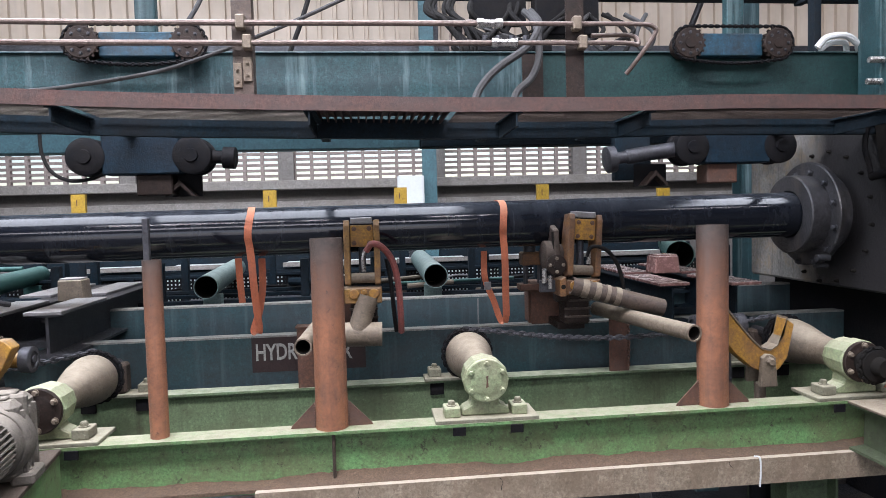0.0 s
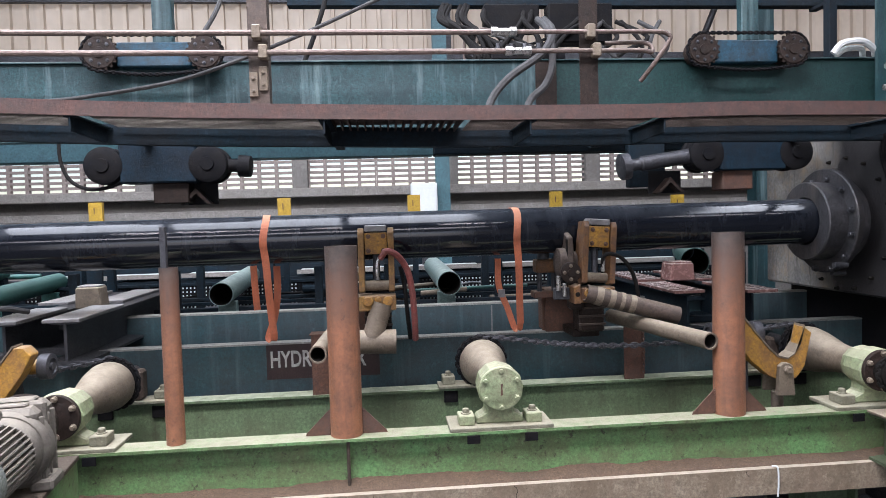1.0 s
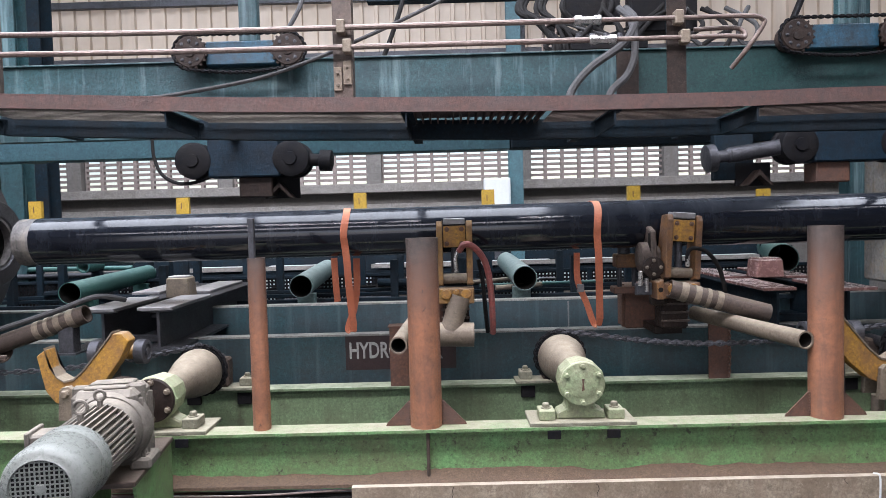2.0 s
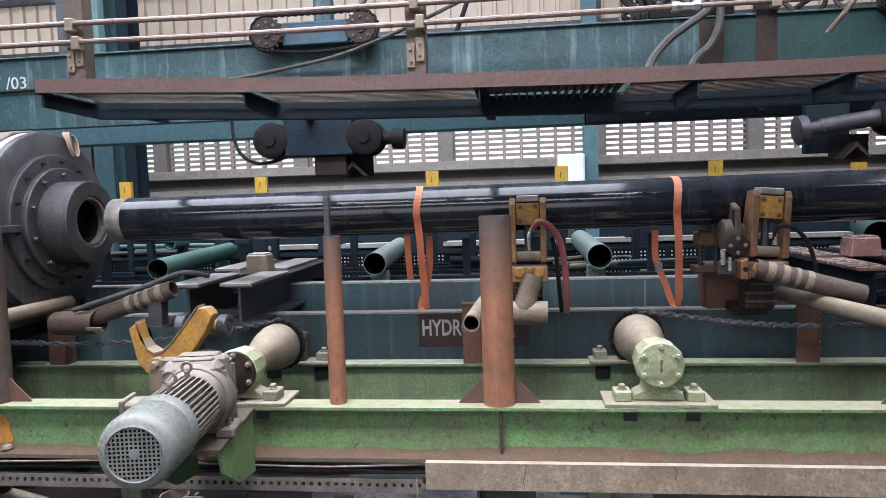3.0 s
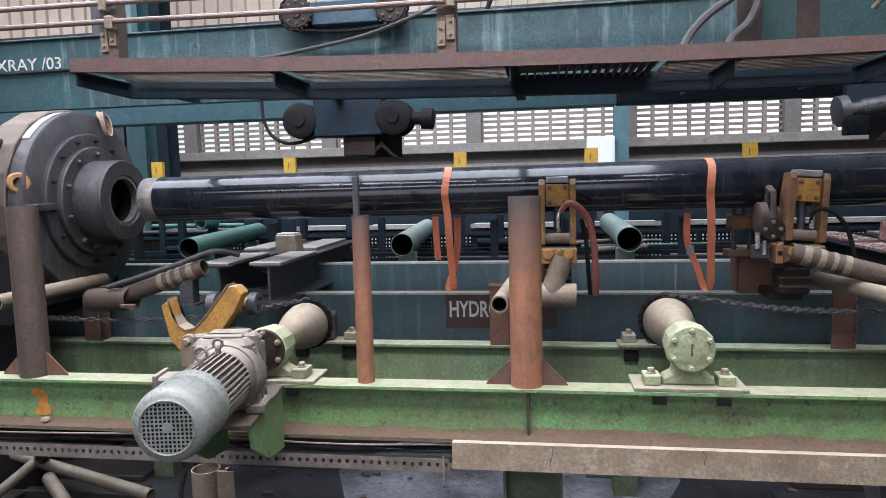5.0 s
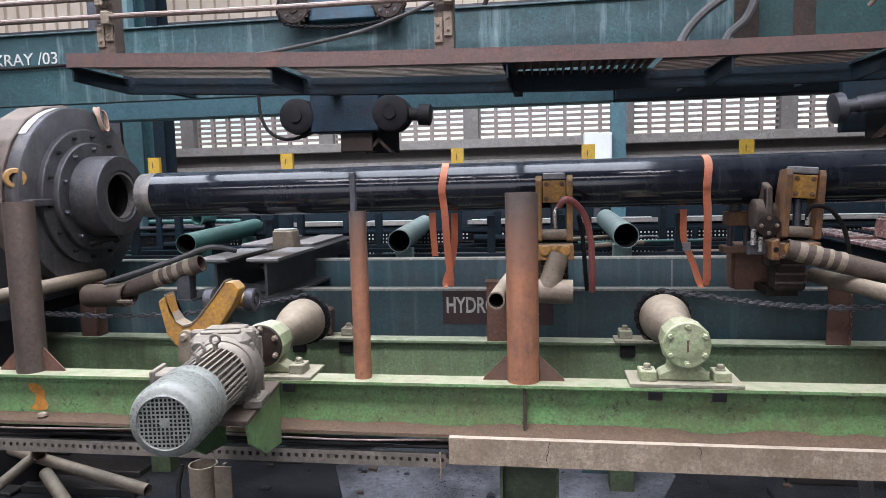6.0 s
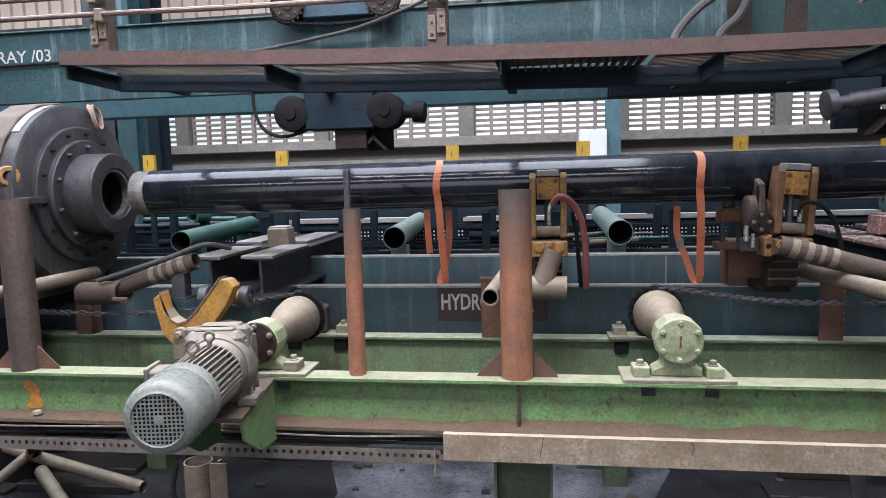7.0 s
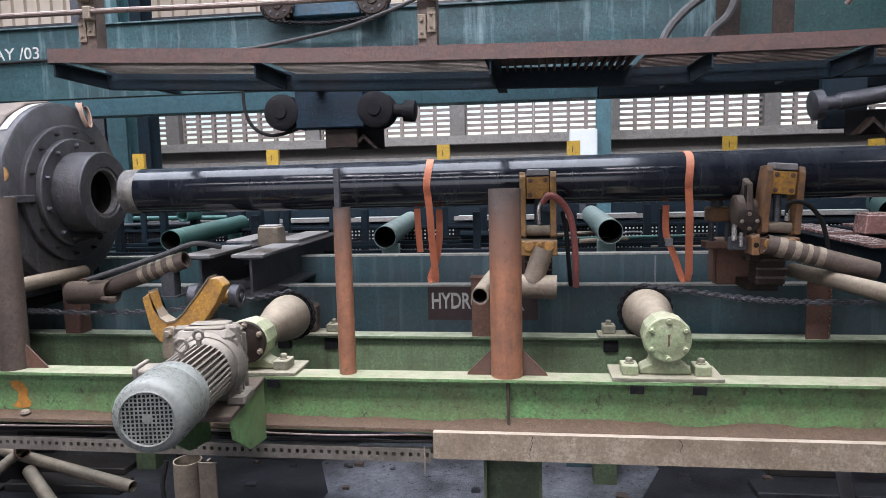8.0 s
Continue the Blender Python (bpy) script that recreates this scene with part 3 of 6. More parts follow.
# ---- girders behind the conveyor ----
hydro = thing("tester_girder", 0, 6.1, 1.15, "dark teal steel girder with a maroon nameplate", "steel girder")
part("channel", slab([(6.05, 1.12), (6.25, 1.12), (6.25, 1.135), (6.066, 1.135), (6.066, 1.712), (6.20, 1.712), (6.20, 1.728), (6.05, 1.728)], "x", -7.5, 5.4), MAT_HYDRO, hydro)
part("nameplate", box(-0.675, 0.33, 6.041, 6.049, 1.405, 1.715), MAT_MAROON, hydro, "dark maroon painted nameplate")


def lettering(text, size, m, parent, material, name="lettering", width=1.0, bold=0.0):
    cu = bpy.data.curves.new(name, "FONT")
    cu.body, cu.size, cu.extrude, cu.resolution_u, cu.offset = text, size, 0.002, 3, bold
    tmp = bpy.data.objects.new(name, cu)
    me = bpy.data.meshes.new_from_object(tmp)
    bpy.data.objects.remove(tmp)
    b = bmesh.new()
    b.from_mesh(me)
    bmesh.ops.transform(b, matrix=m @ Matrix.Diagonal((width, 1, 1, 1)), verts=b.verts)
    return part(name, b, material, parent)


lettering("HYDRO", 0.205, pose(-0.645, 6.036, 1.515, 90, 0, 0), hydro, MAT_LETTER, width=0.66, bold=0.004)
lettering("R", 0.205, pose(0.115, 6.036, 1.50, 90, 0, 0), hydro, MAT_LETTER, width=0.72, bold=0.004)

part("worn_edge", slab([(6.046, 1.716), (6.10, 1.7285), (6.10, 1.7315), (6.046, 1.731)], "x", -7.5, 5.4), MAT_EDGE, hydro, "bright worn top edge")
for k in range(7):
    part("rib", box(-6.2 + k * 1.75, -6.185 + k * 1.75, 6.067, 6.195, 1.136, 1.711), MAT_HYDRO, hydro)
back_girder = thing("back_girder", 0, 6.95, 1.4, "grey-teal steel girder with a bright worn top edge", "steel girder")
part("channel", slab([(6.90, 1.30), (7.08, 1.30), (7.08, 1.315), (6.915, 1.315), (6.915, 1.893), (7.05, 1.893), (7.05, 1.909), (6.90, 1.909)], "x", -7.5, 5.4), MAT_HYDRO, back_girder)
for k in range(7):
    part("rib", box(-6.2 + k * 1.75, -6.185 + k * 1.75, 6.916, 7.045, 1.316, 1.892), MAT_HYDRO, back_girder)
part("worn_edge", slab([(6.896, 1.895), (6.97, 1.9095), (6.97, 1.913), (6.896, 1.912)], "x", -7.5, 5.4), MAT_EDGE, back_girder, "bright worn top edge")
for k in range(3):
    part("weld_seam", box(-5.1 + k * 3.3, -5.085 + k * 3.3, 6.896, 6.8995, 1.33, 1.88), MAT_PAD, back_girder, "pale weld seam")
for lx in (-5.5, -2.4, 0.7, 3.6):
    for ly, zt in ((6.15, 1.12), (6.99, 1.30)):
        solo("girder_leg", box(lx - 0.12, lx + 0.12, ly - 0.08, ly + 0.08, 0, zt, 0.006), MAT_HYDRO, "dark teal steel leg standing on the floor", "leg", "legs under the girders")

# ---- overhead gantry beams ----
upper = thing("gantry_beam", 0, 6.26, 3.57, "teal painted overhead box beam with pale runs", "overhead beam")
part("box_girder", slab([(6.32, 3.57), (6.2, 3.57), (6.2, 3.76), (6.206, 3.83), (6.197, 3.92), (6.195, 4.02), (6.206, 4.09), (6.197, 4.18), (6.2, 4.245), (6.32, 4.245)], "x", -7.5, 1.95), MAT_TEAL, upper, smooth=True)
part("plain_girder", box(1.953, 5.6, 6.2, 6.32, 3.57, 4.246, 0.004), MAT_TEAL_PLAIN, upper, "plain green-teal beam length, darkened for shade")
part("splice_plate", box(1.86, 2.06, 6.178, 6.196, 3.58, 4.24, 0.003), MAT_BROWN_BLACK, upper, "grimy splice plate")
part("top_flange", box(-7.5, 5.6, 6.17, 6.36, 4.247, 4.262, 0.003), MAT_TEAL, upper)
lettering("XRAY /03", 0.165, pose(-5.22, 6.190, 3.965, 90, 0, 0), upper, MAT_LETTER, width=1.08)
lower = thing("pale_gantry_beam", -2, 7.0, 3.47, "pale teal overhead beam", "overhead beam")
part("box_girder", box(-8, 0.95, 7.0, 7.25, 3.47, 3.95, 0.006), MAT_TEAL_LIGHT, lower)
# Continues the pale beam; its shade is put into the navy colour
dark = thing("dark_gantry_beam", 3, 6.9, 3.5, "dark overhead beam, shade put into its navy colour", "overhead beam")
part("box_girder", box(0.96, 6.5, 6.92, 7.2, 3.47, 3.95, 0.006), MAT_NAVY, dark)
solo("top_runner", box(-0.45, 6.5, 6.62, 6.74, 4.89, 5.03, 0.006), MAT_NAVY, "dark overhead runner rail above the gantry beam", "rail")

# ---- the hanging walkway ----
walkway = thing("walkway", 0, 5.0, 3.45, "hanging steel walkway with grating and a red oxide edge angle", "walkway")
FASCIA = [(-3.13, 3.70), (-2.3, 3.662), (-1.2, 3.612), (0.0, 3.583), (1.0, 3.562), (2.2, 3.556), (3.0, 3.57), (4.15, 3.556), (6.0, 3.55)]


def edge_height(x):
    for (a, za), (b, zb) in zip(FASCIA, FASCIA[1:]):
        if x <= b:
            return za + (zb - za) * (x - a) / (b - a)
    return FASCIA[-1][1]


def along_edge(section, x0, x1, step=0.35, bm=None):
    """A section of (y, height under the walkway's edge) carried along the sagging edge."""
    n = max(2, int((x1 - x0) / step) + 1)
    t = bmesh.new()
    rows = []
    for i in range(n):
        x = x0 + (x1 - x0) * i / (n - 1)
        rows.append([t.verts.new((x, y, edge_height(x) + dz)) for y, dz in section])
    k = len(section)
    for p, q in zip(rows, rows[1:]):
        for i in range(k):
            t.faces.new((p[i], p[(i + 1) % k], q[(i + 1) % k], q[i]))
    t.faces.new(rows[0])
    t.faces.new(rows[-1])
    return merge(bm, t)


part("edge_angle", along_edge([(4.5, -0.098), (4.512, -0.098), (4.512, -0.012), (4.60, -0.012), (4.60, 0.0), (4.5, 0.0)], -3.13, 6.0), MAT_FASCIA, walkway, "red oxide steel edge angle")
part("back_stringer", along_edge([(5.12, -0.21), (5.20, -0.21), (5.20, -0.065), (5.12, -0.065)], -3.10, 6.0), MAT_NAVY, walkway, "dark back stringer, shade put into its navy colour")
for gx0, gx1 in ((-2.98, -1.62), (-1.50, 0.02), (1.02, 2.32), (2.42, 4.15), (4.25, 6.0)):
    bars = bm_new()
    for k in range(10):
        yb = 4.54 + k * 0.058
        along_edge([(yb, -0.092), (yb + 0.022, -0.092), (yb + 0.022, -0.086), (yb, -0.086)], gx0, gx1, 0.7, bars)
    gxx = gx0 + 0.02
    while gxx < gx1:
        box(gxx, gxx + 0.006, 4.53, 5.12, edge_height(gxx) - 0.075, edge_height(gxx) - 0.063, bm=bars)
        gxx += 0.1
    part("grating", bars, MAT_TRAY if gx0 < 1 else MAT_GRIME, walkway, "steel bar grating")
tread = bm_new()
gxx = 0.06
while gxx < 1.0:
    box(gxx, gxx + 0.012, 4.53, 5.12, edge_height(gxx) - 0.095, edge_height(gxx) - 0.055, bm=tread)
    gxx += 0.056
box(0.04, 1.0, 4.53, 5.12, edge_height(0.5) - 0.045, edge_height(0.5) - 0.040, bm=tread)
part("cross_grating", tread, MAT_FASCIA, walkway, "rusty cross bars")
for bx in (-3.10, -1.60, 0.02, 1.42, 2.37, 4.20):
    zt = edge_height(bx)
    br = slab([(4.515, zt - 0.096), (4.515, zt - 0.195), (5.115, zt - 0.21), (5.115, zt - 0.096)], "x", bx, bx + 0.012)
    box(bx - 0.03, bx + 0.05, 4.515, 5.115, zt - 0.105, zt - 0.097, bm=br)
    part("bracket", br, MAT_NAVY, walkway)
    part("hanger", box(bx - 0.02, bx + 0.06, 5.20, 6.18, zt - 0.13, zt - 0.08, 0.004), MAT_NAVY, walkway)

railing = thing("railing", 0, 4.6, 3.6, "twin-tube handrail on angle posts along the walkway edge", "railing")
for rx, tall in ((-2.87, 4.9), (-0.40, 4.9), (1.87, 4.9)):
    z0 = edge_height(rx)
    post = part("post", slab([(rx - 0.065, 4.605), (rx + 0.065, 4.605), (rx + 0.065, 4.72), (rx + 0.053, 4.72), (rx + 0.053, 4.617), (rx - 0.065, 4.617)], "z", z0 - 0.01, tall), MAT_GRIME if rx < 1 else MAT_BROWN_BLACK, railing, "dusty brown angle post")
    cl = bm_new()
    for dx, dz in ((-0.035, 0.16), (0.03, 0.20)):
        box(rx + dx - 0.028, rx + dx + 0.028, 4.588, 4.604, z0 + dz - 0.10, z0 + dz + 0.06, 0.003, cl)
        for h in (-0.06, 0.02):
            bolt((rx + dx, 4.588, z0 + dz + h), (0, -1, 0), 0.011, 0.012, cl)
    if rx < 1:
        part("clamp_plate", cl, MAT_DUSTY, post)
    else:
        cl.free()
    for dx, rz in ((0.0, 4.068), (0.04, 3.938)):
        part("pipe_clip", box(rx + dx - 0.03, rx + dx + 0.03, 4.530, 4.604, rz - 0.045, rz + 0.05, 0.008), MAT_DUSTY, post)
for rz, joint, end in ((4.068, 1.27, 2.43), (3.938, 1.37, 2.30)):
    part("rail", sweep([(-6.0, 4.56, rz + 0.02), (-3.0, 4.56, rz + 0.015), (-1.5, 4.555, rz - 0.002), (joint, 4.56, rz)], 0.019, 10, steps=4), MAT_RAIL, railing, smooth=True)
    tail = [(end - 0.10, 4.56, rz), (end, 4.565, rz - 0.02), (end + 0.01, 4.57, rz - 0.06), (end - 0.08, 4.60, rz - 0.20), (end - 0.16, 4.68, rz - 0.32)] if rz > 4 else [(end - 0.08, 4.56, rz), (end + 0.01, 4.57, rz - 0.01), (end + 0.02, 4.60, rz + 0.04), (end - 0.05, 4.62, rz + 0.07), (end - 0.30, 4.64, rz + 0.07)]
    part("rail", sweep([(joint, 4.56, rz), ((joint + end) / 2, 4.56, rz)] + tail, 0.016, 10), MAT_RAIL, railing, "bent steel tube", smooth=True)
    ft = rod((joint - 0.07, 4.56, rz), (joint + 0.07, 4.56, rz), 0.026, 6)
    rod((joint - 0.10, 4.56, rz), (joint - 0.05, 4.56, rz), 0.034, 6, ft)
    rod((joint + 0.03, 4.56, rz), (joint + 0.08, 4.56, rz), 0.034, 6, ft)
    part("coupling", ft, MAT_BRIGHT, railing)


# ---- the pipe under test ----
PY, PZ, PR = 5.77, 2.652, 0.204
pipe = thing("test_pipe", 0.4, PY, PZ - PR, "long glossy black coated steel pipe held between the tester heads", "pipe")
part("coated_length", tube((-3.235, PY, PZ), (4.30, PY, PZ + 0.035), PR, 0.012, 64), MAT_PIPE, pipe, smooth=True)
part("bare_end", tube((-3.38, PY, PZ - 0.001), (-3.236, PY, PZ), PR - 0.003, 0.010, 64), MAT_PLATE, pipe, "bare steel pipe end", smooth=True)

# ---- upright tube posts on the front beam ----
for px, top, r in ((0.105, 2.637, 0.1095), (2.845, 2.65, 0.1095), (-3.66, 2.645, 0.1095)):
    post = thing("tube_post", px, 4.55, 1.345, "rusty steel tube post welded onto the green beam", "post", "tube posts on the front beam")
    part("tube", tube((px, 4.55, 1.346), (px, 4.55, top), r, 0.008, 40), MAT_GRIME if px < -2 else MAT_POST, post, "grey-brown mill-skinned tube" if px < -2 else "", smooth=True)
    for s in (-1, 1):
        part("gusset", slab([(px + s * r * 0.97, 1.347), (px + s * (r + 0.17), 1.347), (px + s * (r + 0.16), 1.365), (px + s * r * 0.97, 1.53)], "y", 4.545, 4.555), MAT_RUST, post)
        wd = bm_new()
        for k in range(9):
            lathe((px + s * (r + 0.003), 4.54, 1.36 + k * 0.018), (px + s * (r + 0.003), 4.54, 2), [(0, 0.004), (0.006, 0.008), (0.012, 0.004)], 6, wd)
        part("weld_bead", wd, MAT_RUST, post)
thin = thing("thin_tube_post", -1.03, 4.55, 1.345, "slim rusty tube post with a bar standing out of its top", "post", "tube posts on the front beam")
part("tube", tube((-1.03, 4.55, 1.346), (-1.03, 4.55, 2.53), 0.061, 0.006, 32), MAT_POST, thin, smooth=True)
part("inner_bar", box(-1.075, -1.035, 4.53, 4.57, 2.2, 2.80, 0.004), MAT_STEEL, thin, "dark steel bar")

# ---- tester heads ----
def ring_of_bolts(head, radius, count, x, r, start=0.0, d=-1, material=None):
    """Bolts of one shape round the pipe's axis, each a part of the head."""
    first = part("bolt", bolt((x, PY, PZ), (d, 0, 0), r, 0.03), material or MAT_STEEL, head)
    for k in range(count):
        a = start + k * math.tau / count
        ob = first if k == 0 else first.copy()
        if k:
            scene.collection.objects.link(ob)
        ob.location = (0, math.cos(a) * radius, math.sin(a) * radius)


left = thing("left_tester_head", -4.3, PY, 0.9, "dark steel test head, bolted disc with a hollow nozzle", "tester head")
part("face_disc", lathe((-4.20, PY, PZ), (0, PY, PZ), [(0, 0.81), (0.01, 0.82), (0.13, 0.82), (0.14, 0.805)], 72), MAT_HEAD, left, smooth=True)
part("back_plate", slab([(PY + 0.85 * math.cos(a), PZ + 0.85 * math.sin(a)) for a in [i * math.tau / 20 for i in range(20)]], "x", -4.48, -4.203, bevel=0.01), MAT_GRIME, left, "scraped brown steel back plate")
part("pale_rim", ribbon([(-4.16, PY + 0.823 * math.cos(radians(d)), PZ + 0.823 * math.sin(radians(d))) for d in range(96, 142, 6)], 0.075, 0.004, (1, 0, 0)), MAT_EDGE, left, "pale bare patch on the rim")
part("flange_ring", lathe((-4.059, PY, PZ), (0, PY, PZ), [(0, 0.62), (0.045, 0.625), (0.052, 0.618), (0.055, 0.605)], 64), MAT_HEAD, left, smooth=True)
part("nozzle_collar", lathe((-4.003, PY, PZ), (0, PY, PZ), [(0, 0.50), (0.040, 0.50), (0.048, 0.49)], 64), MAT_HEAD, left, smooth=True)
ring_of_bolts(left, 0.56, 14, -4.003, 0.013, 0.12, 1, material=MAT_BORE)
ring_of_bolts(left, 0.435, 10, -3.955, 0.021, 0.3, 1, material=MAT_STEEL)
part("nozzle", lathe((-3.954, PY, PZ), (0, PY, PZ), [(0, 0.372), (0.258, 0.372), (0.268, 0.362), (0.268, 0.240), (0.255, 0.228), (0.02, 0.228), (0.02, 0.02), (0, 0.02)], 64, None, True), MAT_HEAD, left, "dark worn steel nozzle", smooth=True)
# Lining and plug put the nozzle's inner shade into black surfaces
part("bore_lining", tube((-3.93, PY, PZ), (-3.74, PY, PZ), 0.2275, 0.004, 48), MAT_BORE, left, "dark lining painted as the bore's shade", smooth=True)
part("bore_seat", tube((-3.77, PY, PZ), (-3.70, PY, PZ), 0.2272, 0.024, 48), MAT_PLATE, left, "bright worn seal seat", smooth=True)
part("bore_plug", rod((-3.932, PY, PZ), (-3.922, PY, PZ), 0.22, 40), MAT_BORE, left, "dark plug painted as the bore's deep shade")
part("bracket_tab", box(-4.058, -3.96, PY - 0.80, PY - 0.55, PZ - 0.06, PZ, 0.006), MAT_HEAD, left)
part("hose_clip", sweep([(-3.94, PY - 0.16, PZ - 0.43), (-3.86, PY - 0.10, PZ - 0.40), (-3.80, PY - 0.02, PZ - 0.39), (-3.79, PY + 0.02, PZ - 0.42)], 0.028, 10), MAT_BORE, left, "short black hose stub", smooth=True)
part("side_lug", lathe((-4.22, 5.08, 2.83), (-3.9, 4.80, 2.83), [(0, 0.085), (0.16, 0.085), (0.17, 0.075), (0.17, 0.045), (0.05, 0.04)], 20), MAT_YELLOW_RUSTY, left, "rusty yellow hollow lug", smooth=True)
part("carriage", box(-5.3, -4.323, PY - 0.75, PY + 0.75, 1.6, 3.2, 0.03), MAT_BLACK, left, "dark carriage block")
part("pedestal", box(-5.2, -4.25, PY - 0.55, PY + 0.55, 1.728, 1.95, 0.02), MAT_STEEL, left)
part("base_leg", box(-5.1, -4.4, PY - 0.5, PY - 0.3, 0.0, 1.727, 0.01), MAT_BLACK, left)
part("base_leg", box(-5.1, -4.4, PY + 0.5, PY + 0.9, 0.0, 1.727, 0.01), MAT_BLACK, left)
part("lifting_loop", ribbon([(-4.06, PY + 0.22, 3.455), (-4.02, PY + 0.19, 3.475), (-3.985, PY + 0.155, 3.42), (-3.97, PY + 0.17, 3.33), (-3.96, PY + 0.21, 3.27), (-3.965, PY + 0.25, 3.30), (-3.985, PY + 0.27, 3.39), (-4.01, PY + 0.26, 3.46), (-4.06, PY + 0.23, 3.45)], 0.07, 0.006, (1, -0.5, 0)), MAT_SLING, left, "pale brown webbing sling loop", smooth=True)

left.location.x += 0.07

RZ = PZ + 0.035
right = thing("right_tester_head", 5.2, PY, 0.0, "heavy worn steel test head block with a bolted sealing ring", "tester head")
part("block", box(4.60, 5.25, 4.45, 7.0, 2.02, 3.55, 0.02), MAT_BLOCK, right, "scraped steel block, black towards its near side")
part("flange_ring", lathe((4.599, PY, RZ), (0, PY, RZ), [(0, 0.36), (0.14, 0.36), (0.14, 0.47), (0.19, 0.475), (0.20, 0.465)], 64), MAT_HEAD, right, smooth=True)
ring_of_bolts(right, 0.415, 12, 4.398, 0.024, 0.2, material=MAT_STEEL)
ring_of_bolts(right, 0.60, 16, 4.599, 0.014, 0.1, material=MAT_BORE)
part("nozzle", lathe((4.398, PY, RZ), (0, PY, RZ), [(0, 0.355), (0.160, 0.355), (0.172, 0.345), (0.172, 0.218), (0.160, 0.212), (0, 0.212)], 64, None, True), MAT_HEAD, right, "worn steel sealing nozzle", smooth=True)
part("nozzle_port", rod((4.30, PY - 0.30, PZ - 0.35), (4.42, PY - 0.30, PZ - 0.35), 0.03, 14), MAT_STEEL, right, smooth=True)
part("nozzle_port", rod((4.42, PY - 0.10, PZ - 0.44), (4.55, PY - 0.10, PZ - 0.44), 0.022, 14), MAT_STEEL, right, smooth=True)
part("guard_plate", slab([(4.50, 2.92), (5.02, 2.98), (5.10, 3.40), (5.02, 3.52), (4.50, 3.52)], "x", 4.54, 4.597, bevel=0.008), MAT_BORE, right, "black greasy guard plate")
part("guard_bar", sweep([(4.50, 5.08, 3.02), (4.49, 5.14, 3.25), (4.51, 5.10, 3.46), (4.53, 5.0, 3.54)], 0.022, 8), MAT_BLACK, right, smooth=True)
part("locking_lever", rod((4.52, 5.10, 2.99), (4.52, 4.62, 3.07), 0.035, 12), MAT_BLACK, right, smooth=True)
part("torn_sling", ribbon([(4.62, 5.95, 3.57), (4.58, 5.85, 3.56), (4.56, 5.72, 3.50), (4.57, 5.62, 3.56), (4.60, 5.45, 3.60)], 0.06, 0.005, (1, 0, 0.4)), MAT_STRAP, right, "scrap of orange webbing")
part("base", box(5.0, 5.6, 4.7, 7.2, 0.0, 2.028, 0.02), MAT_BLACK, right)


